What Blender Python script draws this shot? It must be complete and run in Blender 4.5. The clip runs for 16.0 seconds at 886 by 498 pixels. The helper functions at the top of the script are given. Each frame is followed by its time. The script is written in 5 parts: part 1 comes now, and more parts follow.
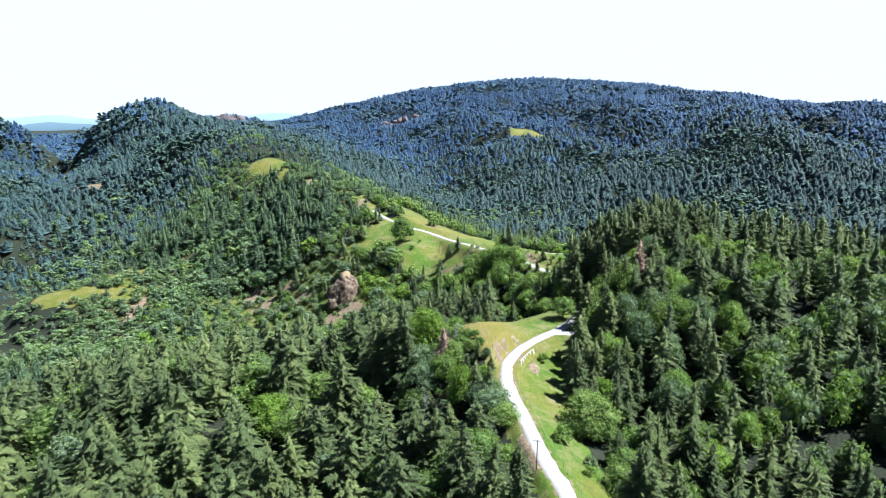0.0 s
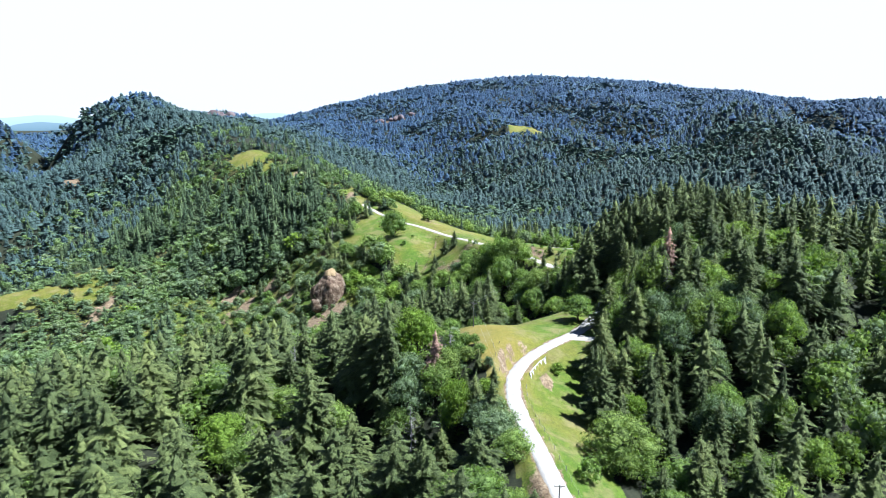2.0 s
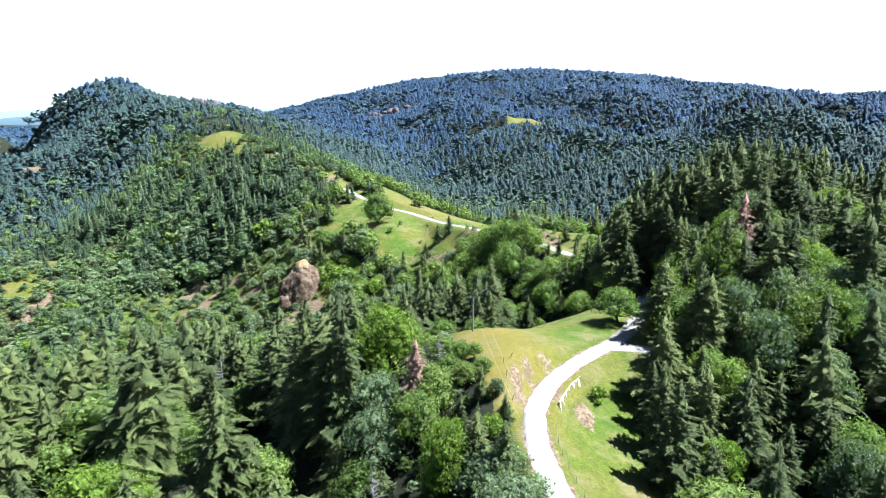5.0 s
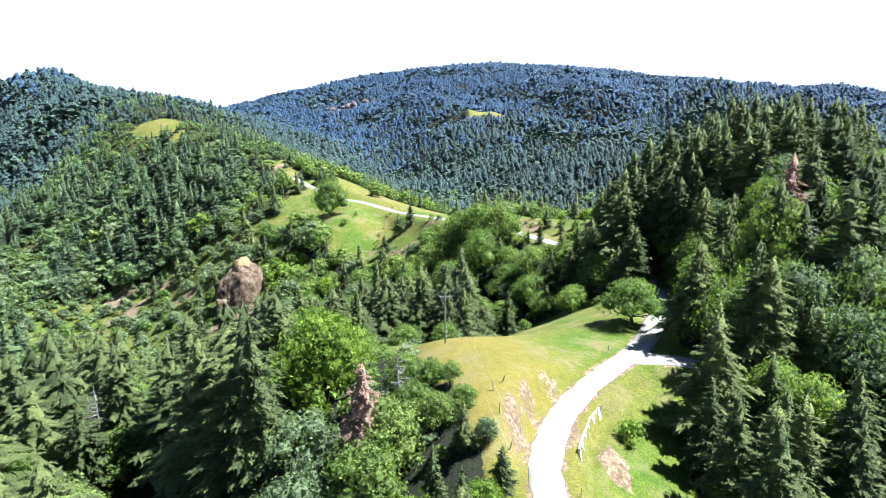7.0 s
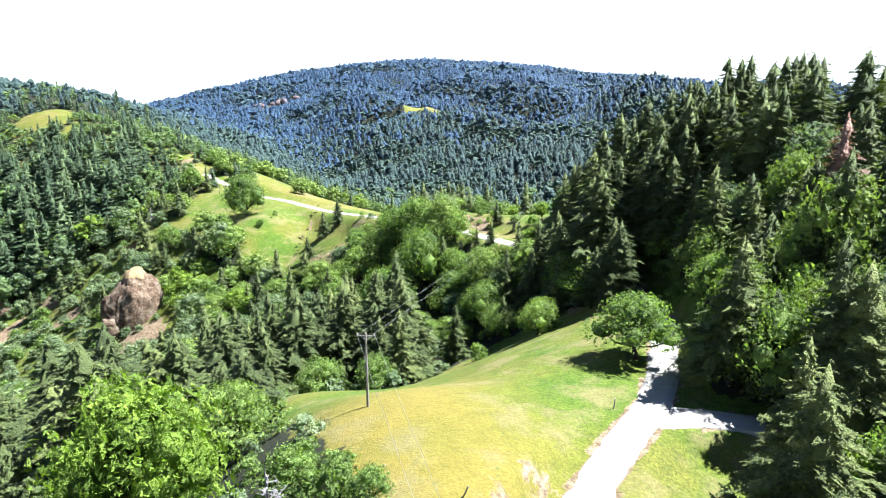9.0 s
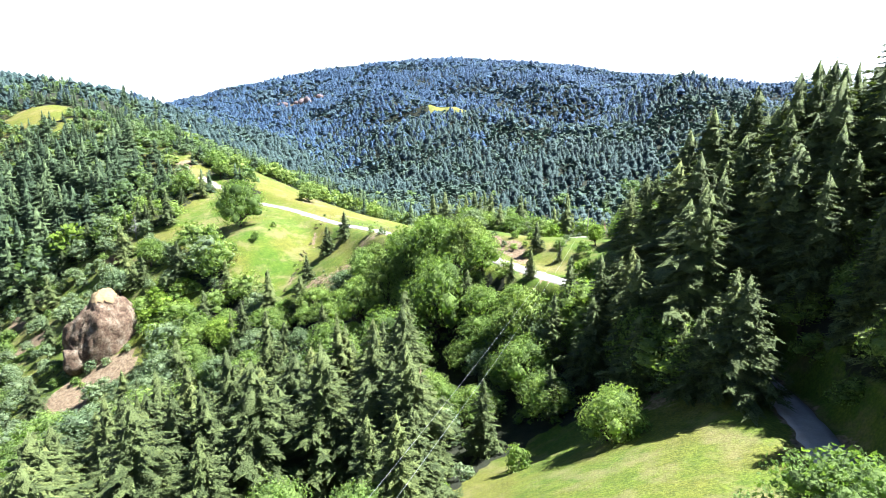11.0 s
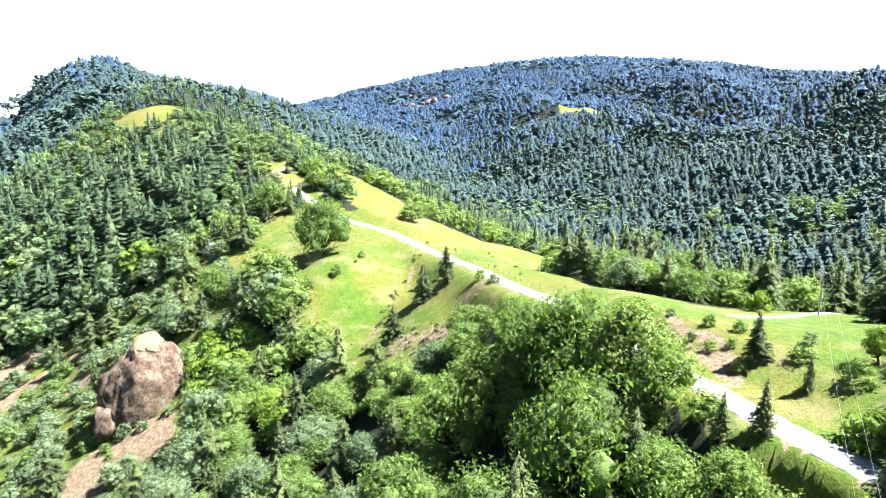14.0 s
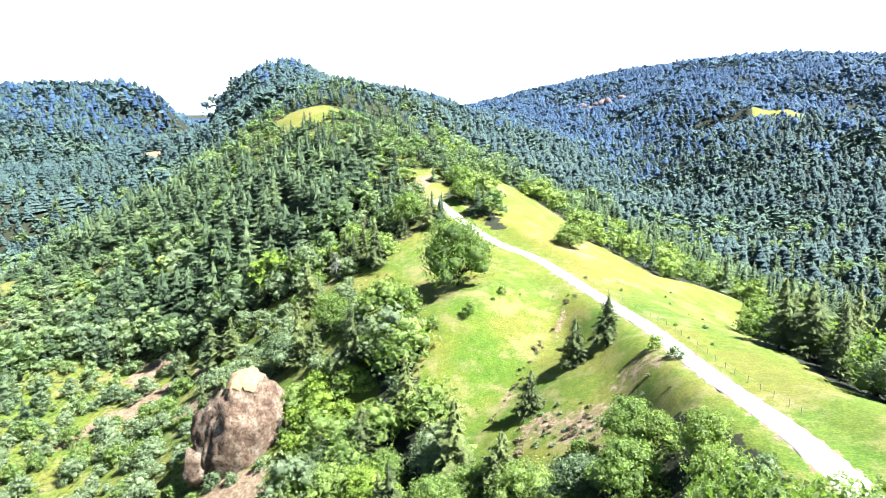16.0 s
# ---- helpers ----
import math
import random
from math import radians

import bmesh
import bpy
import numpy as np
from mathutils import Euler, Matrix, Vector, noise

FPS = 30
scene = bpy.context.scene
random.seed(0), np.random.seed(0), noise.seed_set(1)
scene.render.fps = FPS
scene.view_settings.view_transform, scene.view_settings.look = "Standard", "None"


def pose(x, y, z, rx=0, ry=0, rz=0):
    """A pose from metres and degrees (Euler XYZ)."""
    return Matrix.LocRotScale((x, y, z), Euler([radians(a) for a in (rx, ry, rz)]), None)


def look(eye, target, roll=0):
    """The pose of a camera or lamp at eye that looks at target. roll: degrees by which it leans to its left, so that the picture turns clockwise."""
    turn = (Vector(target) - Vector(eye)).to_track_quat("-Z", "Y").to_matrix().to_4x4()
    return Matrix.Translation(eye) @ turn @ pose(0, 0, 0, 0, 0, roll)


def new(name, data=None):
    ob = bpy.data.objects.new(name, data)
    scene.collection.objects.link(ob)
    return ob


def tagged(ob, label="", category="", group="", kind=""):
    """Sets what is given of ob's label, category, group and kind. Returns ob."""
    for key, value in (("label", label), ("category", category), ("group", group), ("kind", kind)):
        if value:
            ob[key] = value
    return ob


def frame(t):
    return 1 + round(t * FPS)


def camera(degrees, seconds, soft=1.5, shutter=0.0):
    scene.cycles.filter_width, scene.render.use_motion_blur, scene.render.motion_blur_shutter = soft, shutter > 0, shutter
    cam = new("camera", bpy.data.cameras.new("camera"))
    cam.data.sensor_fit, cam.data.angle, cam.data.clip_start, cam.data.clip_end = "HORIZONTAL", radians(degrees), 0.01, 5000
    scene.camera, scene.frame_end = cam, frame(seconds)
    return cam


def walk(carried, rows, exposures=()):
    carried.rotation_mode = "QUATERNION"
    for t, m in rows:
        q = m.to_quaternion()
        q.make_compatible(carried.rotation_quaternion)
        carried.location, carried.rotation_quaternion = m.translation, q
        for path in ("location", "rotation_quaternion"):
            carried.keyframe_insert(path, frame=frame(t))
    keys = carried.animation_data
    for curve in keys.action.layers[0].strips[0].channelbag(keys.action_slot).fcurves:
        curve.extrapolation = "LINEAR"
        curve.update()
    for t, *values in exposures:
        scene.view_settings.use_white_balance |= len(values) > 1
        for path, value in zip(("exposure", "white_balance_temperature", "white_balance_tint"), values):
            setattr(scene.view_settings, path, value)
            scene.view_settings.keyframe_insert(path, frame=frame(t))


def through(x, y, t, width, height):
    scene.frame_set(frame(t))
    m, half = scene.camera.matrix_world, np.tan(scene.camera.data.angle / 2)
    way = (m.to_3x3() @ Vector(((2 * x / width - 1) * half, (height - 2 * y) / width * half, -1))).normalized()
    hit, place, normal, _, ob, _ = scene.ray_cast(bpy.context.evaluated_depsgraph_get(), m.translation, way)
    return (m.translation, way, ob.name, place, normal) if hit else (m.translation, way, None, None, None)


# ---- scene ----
cam = camera(70.08, 16.0, 0.5)

# seconds, x, y, z, yaw to the left, pitch up, roll
WALK = [
    (0.0, -0.50, -144.78, 151.84, 1.038, -13.448, -0.038),
    (0.5, -0.34, -133.75, 147.92, 1.018, -13.394, 0.013),
    (1.0, -0.16, -122.61, 143.99, 1.005, -13.344, -0.015),
    (1.5, 0.14, -111.41, 140.03, 0.855, -13.292, -0.009),
    (2.0, 0.55, -100.21, 136.02, 0.799, -13.260, -0.066),
    (2.5, 1.00, -88.95, 132.04, 0.744, -13.196, -0.059),
    (3.0, 1.34, -77.55, 128.09, 0.714, -13.208, -0.109),
    (3.5, 1.64, -66.17, 124.15, 0.708, -13.189, -0.096),
    (4.0, 1.85, -54.82, 120.22, 0.687, -13.246, -0.185),
    (4.2, 1.97, -50.32, 118.65, 0.660, -13.300, -0.057),
    (6.3, 2.43, -3.34, 102.82, 0.318, -13.297, 0.024),
    (6.5, 2.42, 1.03, 101.52, 0.046, -13.343, -0.164),
    (7.0, 2.46, 11.87, 98.40, -3.005, -13.431, -0.175),
    (7.5, 2.77, 22.46, 95.51, -7.380, -13.503, -0.254),
    (8.0, 3.58, 33.18, 92.94, -9.023, -13.463, -0.171),
    (8.2, 4.07, 37.46, 92.00, -9.337, -13.479, -0.154),
    (10.3, 13.28, 87.36, 87.20, -6.855, -13.564, -0.029),
    (10.5, 13.71, 92.17, 87.02, -6.709, -13.517, 0.032),
    (11.0, 14.72, 104.14, 86.67, -6.482, -13.482, 0.159),
    (11.5, 15.71, 115.85, 86.40, -5.633, -13.483, 0.252),
    (12.0, 16.52, 127.51, 86.23, -4.649, -13.483, 0.277),
    (12.5, 17.30, 138.99, 86.08, -3.806, -13.507, 0.231),
    (13.0, 17.91, 150.65, 85.95, -1.682, -13.481, 0.144),
    (13.5, 18.40, 162.28, 85.76, 1.343, -13.495, 0.088),
    (14.0, 18.45, 174.41, 85.58, 4.897, -13.433, 0.038),
    (14.5, 18.13, 186.18, 85.45, 6.842, -13.468, 0.017),
    (15.0, 17.18, 197.90, 85.45, 10.343, -13.422, 0.118),
    (15.5, 16.02, 209.02, 85.44, 14.076, -13.474, 0.149),
    (16.0, 14.59, 220.47, 85.53, 19.923, -13.423, 0.119),
]


def aimed(x, y, z, yaw, pitch, roll):
    a, b = radians(yaw), radians(pitch)
    eye = Vector((x, y, z))
    return look(eye, eye + 100 * Vector((-math.sin(a) * math.cos(b), math.cos(a) * math.cos(b), math.sin(b))), roll)


walk(cam, [(row[0], aimed(*row[1:])) for row in WALK], [(0.0, 1.66, 5400, 9), (4.0, 1.81, 5450, 9), (8.0, 2.2, 5720, 9), (12.0, 2.58, 5860, 10), (16.0, 2.66, 5900, 10)])

# ---------------------------------------------------------------- light
SUN_EAST, SUN_UP = 84.0, 57.0  # degrees from the way ahead to the right, degrees above the horizon
a, b = radians(SUN_EAST), radians(SUN_UP)
SUN_WAY = Vector((math.sin(a) * math.cos(b), math.cos(a) * math.cos(b), math.sin(b)))
world = bpy.data.worlds.new("sky")
world.use_nodes = True
scene.world = world
nt = world.node_tree
sky = nt.nodes.new("ShaderNodeTexSky")
sky.sky_type, sky.sun_disc = "NISHITA", False
sky.sun_elevation, sky.sun_rotation = b, a
sky.air_density, sky.dust_density, sky.ozone_density, sky.altitude = 0.42, 0.15, 1.0, 900
nt.links.new(sky.outputs[0], nt.nodes["Background"].inputs[0])
nt.nodes["Background"].inputs[1].default_value = 0.05
sun = new("sun", bpy.data.lights.new("sun", "SUN"))
sun.data.energy, sun.data.angle, sun.data.color = 5.0, radians(0.53), (1.0, 0.965, 0.91)
sun.matrix_world = look(Vector((0, 0, 400)) + 300 * SUN_WAY, (0, 0, 400))
tagged(sun, "high clear spring sunlight", "sun", kind="structure")


# ---------------------------------------------------------------- materials
def mat(name, rough=0.9):
    m = bpy.data.materials.new(name)
    m.use_nodes = True
    t = m.node_tree
    p = t.nodes["Principled BSDF"]
    p.inputs["Roughness"].default_value = rough
    p.inputs["Specular IOR Level"].default_value = 0.25
    return m, t, p


def noise_tex(t, scale, detail=4.0, rough=0.6, coords=None):
    n = t.nodes.new("ShaderNodeTexNoise")
    n.inputs["Scale"].default_value, n.inputs["Detail"].default_value, n.inputs["Roughness"].default_value = scale, detail, rough
    if coords:
        t.links.new(coords, n.inputs["Vector"])
    return n.outputs["Fac"]


def ramp(t, fac, stops):
    r = t.nodes.new("ShaderNodeValToRGB")
    e = r.color_ramp.elements
    while len(e) < len(stops):
        e.new(0.5)
    for k, (at, col) in zip(e, stops):
        k.position, k.color = at, (*col, 1)
    t.links.new(fac, r.inputs[0])
    return r.outputs[0]


def mix(t, fac, a, b, mode="MIX"):
    m = t.nodes.new("ShaderNodeMix")
    m.data_type, m.blend_type = "RGBA", mode
    for sock, v in ((m.inputs[0], fac), (m.inputs[6], a), (m.inputs[7], b)):
        if hasattr(v, "default_value"):
            t.links.new(v, sock)
        elif isinstance(v, tuple):
            sock.default_value = (*v, 1)
        else:
            sock.default_value = v
    return m.outputs[2]


def bump(t, p, height, strength, dist):
    n = t.nodes.new("ShaderNodeBump")
    n.inputs["Strength"].default_value, n.inputs["Distance"].default_value = strength, dist
    t.links.new(height, n.inputs["Height"])
    t.links.new(n.outputs[0], p.inputs["Normal"])


def place(t):
    return t.nodes.new("ShaderNodeNewGeometry").outputs["Position"]


def foliage(name, dark, mid, light, through=0.3, ragged=4.0, torn=True):
    """Leaves: a colour for each clump and each tree, with light coming through."""
    m, t, p = mat(name, 0.75)
    geo, info = t.nodes.new("ShaderNodeNewGeometry"), t.nodes.new("ShaderNodeObjectInfo")
    own = t.nodes.new("ShaderNodeAttribute")
    own.attribute_name = "tree"
    add = t.nodes.new("ShaderNodeMath")
    add.operation = "ADD"
    t.links.new(own.outputs["Fac"], add.inputs[0])
    t.links.new(info.outputs["Random"], add.inputs[1])
    part = t.nodes.new("ShaderNodeMath")
    part.operation = "FRACT"
    t.links.new(add.outputs[0], part.inputs[0])
    clump = noise_tex(t, 0.6, 3.0, 0.7, geo.outputs["Position"])
    whole = ramp(t, part.outputs[0], [(0.0, dark), (0.55, mid), (1.0, light)])
    leaf = ramp(t, clump, [(0.32, tuple(c * 0.5 for c in mid)), (0.68, tuple(min(1, c * 1.5) for c in mid))])
    col = mix(t, 0.42, whole, leaf)
    flick = ramp(t, geo.outputs["Random Per Island"], [(0.0, (0.58, 0.63, 0.58)), (1.0, (1.42, 1.38, 1.28))] if torn else [(0.0, (0.86, 0.86, 0.86)), (1.0, (1.14, 1.14, 1.14))])
    col = mix(t, 1.0, col, flick, "MULTIPLY")
    t.links.new(col, p.inputs["Base Color"])
    tr = t.nodes.new("ShaderNodeBsdfTranslucent")
    t.links.new(mix(t, 1.0, col, (1.5, 1.7, 0.6), "MULTIPLY"), tr.inputs[0])
    sh = t.nodes.new("ShaderNodeMixShader")
    sh.inputs[0].default_value = through
    t.links.new(p.outputs[0], sh.inputs[1])
    t.links.new(tr.outputs[0], sh.inputs[2])
    out = sh.outputs[0]
    # needles and leaves: a rough lie of the surface, and torn edges
    fray = noise_tex(t, ragged, 2.5, 0.6, geo.outputs["Position"])
    bump(t, p, fray, 1.0, 1.6 / ragged)
    if torn:
        gaps = t.nodes.new("ShaderNodeMixShader")
        solid = t.nodes.new("ShaderNodeAttribute")
        solid.attribute_name = "solid"
        # the middle of a crown is closer grown than its rim
        most = t.nodes.new("ShaderNodeMath")
        most.operation = "MULTIPLY_ADD"
        t.links.new(solid.outputs["Fac"], most.inputs[0])
        most.inputs[1].default_value = 0.1
        t.links.new(fray, most.inputs[2])
        t.links.new(ramp(t, most.outputs[0], [(0.44, (0, 0, 0)), (0.475, (1, 1, 1))]), gaps.inputs[0])
        t.links.new(t.nodes.new("ShaderNodeBsdfTransparent").outputs[0], gaps.inputs[1])
        t.links.new(out, gaps.inputs[2])
        out = gaps.outputs[0]
    t.links.new(out, t.nodes["Material Output"].inputs[0])
    return m


def plain(name, c1, c2, scale, rough=0.9, relief=0.0, dist=0.1, metal=0.0):
    m, t, p = mat(name, rough)
    n = noise_tex(t, scale, 6.0, 0.65, place(t))
    t.links.new(ramp(t, n, [(0.3, c1), (0.7, c2)]), p.inputs["Base Color"])
    p.inputs["Metallic"].default_value = metal
    if relief:
        bump(t, p, n, relief, dist)
    return m


FIR = foliage("fir_needles", (0.046, 0.064, 0.025), (0.086, 0.111, 0.038), (0.150, 0.175, 0.054), 0.14)
OAK = foliage("oak_leaves", (0.100, 0.152, 0.046), (0.158, 0.224, 0.064), (0.226, 0.290, 0.088), 0.4)
LIME = foliage("spring_leaves", (0.115, 0.185, 0.022), (0.160, 0.235, 0.032), (0.205, 0.285, 0.048), 0.28)
GREY = foliage("grey_leaves", (0.092, 0.136, 0.078), (0.142, 0.190, 0.104), (0.198, 0.242, 0.138), 0.3)
RUST = foliage("dead_needles", (0.230, 0.130, 0.105), (0.300, 0.190, 0.155), (0.350, 0.250, 0.210), 0.1)
YELLOW = foliage("flowering_leaves", (0.112, 0.165, 0.038), (0.150, 0.208, 0.050), (0.192, 0.245, 0.068), 0.25)
STRAW = foliage("dry_brush", (0.100, 0.085, 0.045), (0.150, 0.125, 0.070), (0.190, 0.165, 0.100), 0.2)
# farthest firs: haze is painted in as a blue base colour
FARHAZEFIR = foliage("hazed_far_fir_needles", (0.012, 0.030, 0.066), (0.026, 0.058, 0.110), (0.052, 0.096, 0.148), 0.0, 0.45, False)
# mid-distance slopes: leaf colours cooled one step towards that painted haze
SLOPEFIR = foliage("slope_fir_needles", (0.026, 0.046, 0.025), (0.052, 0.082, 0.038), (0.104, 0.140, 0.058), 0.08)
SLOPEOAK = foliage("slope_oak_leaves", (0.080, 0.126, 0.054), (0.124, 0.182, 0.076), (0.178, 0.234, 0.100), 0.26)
# farther woods again: base colours bluer with distance, imitating haze
HAZEFIR = foliage("hazy_fir_needles", (0.017, 0.035, 0.036), (0.032, 0.060, 0.057), (0.062, 0.096, 0.080), 0.0, 0.7, False)
FARHAZEOAK = foliage("hazed_far_oak_leaves", (0.036, 0.068, 0.085), (0.056, 0.096, 0.112), (0.084, 0.128, 0.132), 0.0, 0.45, False)
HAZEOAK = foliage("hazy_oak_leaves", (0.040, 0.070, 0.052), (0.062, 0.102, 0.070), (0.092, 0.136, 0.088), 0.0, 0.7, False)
BARK = plain("bark", (0.030, 0.022, 0.015), (0.078, 0.057, 0.042), 3.0, 0.95, 0.6, 0.05)
DEAD = plain("dead_wood", (0.132, 0.120, 0.114), (0.252, 0.240, 0.228), 2.0, 0.9, 0.3, 0.03)
POLEWOOD = plain("pole_wood", (0.180, 0.168, 0.150), (0.288, 0.270, 0.240), 4.0, 0.85, 0.3, 0.02)
METAL = plain("grey_metal", (0.30, 0.30, 0.31), (0.45, 0.45, 0.46), 5.0, 0.45, 0.0, 0.1, 0.8)


def ground_material():
    m, t, p = mat("hill_ground", 0.95)
    pos = place(t)
    cov = t.nodes.new("ShaderNodeAttribute")
    cov.attribute_name = "cover"
    sep = t.nodes.new("ShaderNodeSeparateColor")
    t.links.new(cov.outputs["Color"], sep.inputs[0])
    broad, fine, tuft = noise_tex(t, 0.045, 4, 0.6, pos), noise_tex(t, 0.5, 6, 0.7, pos), noise_tex(t, 2.6, 4, 0.75, pos)
    grass = ramp(t, broad, [(0.32, (0.127, 0.116, 0.016)), (0.5, (0.171, 0.136, 0.024)), (0.68, (0.202, 0.150, 0.037))])
    grass = mix(t, 0.45, grass, ramp(t, fine, [(0.3, (0.077, 0.077, 0.012)), (0.7, (0.182, 0.149, 0.037))]))
    grass = mix(t, 1.0, grass, ramp(t, tuft, [(0.3, (0.72, 0.74, 0.7)), (0.7, (1.22, 1.2, 1.15))]), "MULTIPLY")
    green = ramp(t, broad, [(0.38, (0.046, 0.098, 0.006)), (0.5, (0.084, 0.110, 0.011)), (0.6, (0.126, 0.112, 0.022))])
    green = mix(t, 0.45, green, ramp(t, fine, [(0.34, (0.030, 0.060, 0.004)), (0.66, (0.112, 0.138, 0.017))]))
    green = mix(t, 1.0, green, ramp(t, tuft, [(0.36, (0.58, 0.62, 0.56)), (0.64, (1.36, 1.32, 1.25))]), "MULTIPLY")
    patch = noise_tex(t, 0.13, 5, 0.65, pos)
    grass = mix(t, sep.outputs[2], green, grass)
    grass = mix(t, ramp(t, patch, [(0.50, (0, 0, 0)), (0.66, (0.75, 0.75, 0.75))]), grass, ramp(t, tuft, [(0.3, (0.128, 0.104, 0.043)), (0.7, (0.193, 0.169, 0.070))]))
    grass = mix(t, ramp(t, noise_tex(t, 0.9, 3, 0.7, pos), [(0.60, (0, 0, 0)), (0.72, (0.6, 0.6, 0.6))]), grass, (0.056, 0.082, 0.020))
    # forest floor litter; its near-black colour also paints in shade between the trees
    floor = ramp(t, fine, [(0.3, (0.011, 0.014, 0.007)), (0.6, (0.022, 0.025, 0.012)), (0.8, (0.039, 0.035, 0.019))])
    earth = ramp(t, fine, [(0.25, (0.098, 0.064, 0.038)), (0.5, (0.195, 0.144, 0.090)), (0.75, (0.290, 0.240, 0.165))])
    earth = mix(t, 1.0, earth, ramp(t, noise_tex(t, 1.3, 5, 0.75, pos), [(0.36, (0.42, 0.38, 0.36)), (0.6, (1.1, 1.08, 1.05))]), "MULTIPLY")
    edge = t.nodes.new("ShaderNodeMath")
    edge.operation = "MULTIPLY_ADD"
    t.links.new(fine, edge.inputs[0])
    edge.inputs[1].default_value = 1.5
    edge.inputs[2].default_value = -0.75

    def worn(channel):
        s = t.nodes.new("ShaderNodeMath")
        s.operation = "ADD"
        t.links.new(sep.outputs[channel], s.inputs[0])
        t.links.new(edge.outputs[0], s.inputs[1])
        return ramp(t, s.outputs[0], [(0.4, (0, 0, 0)), (0.6, (1, 1, 1))])

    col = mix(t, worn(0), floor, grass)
    col = mix(t, worn(1), col, earth)
    t.links.new(col, p.inputs["Base Color"])
    bump(t, p, mix(t, 0.5, fine, tuft), 0.7, 0.5)
    return m


GROUND = ground_material()


def road_material():
    m, t, p = mat("pale_gravel", 0.95)
    pos = place(t)
    n, g = noise_tex(t, 0.35, 5, 0.65, pos), noise_tex(t, 6.0, 5, 0.7, pos)
    col = ramp(t, n, [(0.3, (0.240, 0.222, 0.198)), (0.7, (0.336, 0.318, 0.288))])
    col = mix(t, 1.0, col, ramp(t, g, [(0.3, (0.82, 0.82, 0.82)), (0.7, (1.15, 1.15, 1.15))]), "MULTIPLY")
    t.links.new(col, p.inputs["Base Color"])
    bump(t, p, g, 0.5, 0.05)
    return m


ROAD = road_material()


def rock_material():
    m, t, p = mat("red_rock", 0.9)
    pos = place(t)
    n, g = noise_tex(t, 0.3, 9, 0.72, pos), noise_tex(t, 1.4, 8, 0.78, pos)
    col = ramp(t, n, [(0.34, (0.050, 0.031, 0.020)), (0.46, (0.115, 0.074, 0.047)), (0.54, (0.165, 0.120, 0.080)), (0.66, (0.235, 0.195, 0.145))])
    col = mix(t, 1.0, col, ramp(t, g, [(0.38, (0.42, 0.40, 0.40)), (0.52, (1.0, 1.0, 1.0)), (0.7, (1.25, 1.25, 1.25))]), "MULTIPLY")
    t.links.new(col, p.inputs["Base Color"])
    bump(t, p, g, 0.9, 0.6)
    return m


ROCK = rock_material()
TURF = plain("dry_turf", (0.170, 0.118, 0.058), (0.260, 0.195, 0.105), 1.2, 0.95, 0.7, 0.3)
FARROCK = plain("pinkish_grey_rock", (0.072, 0.054, 0.057), (0.180, 0.141, 0.135), 0.12, 0.95, 0.9, 2.0)

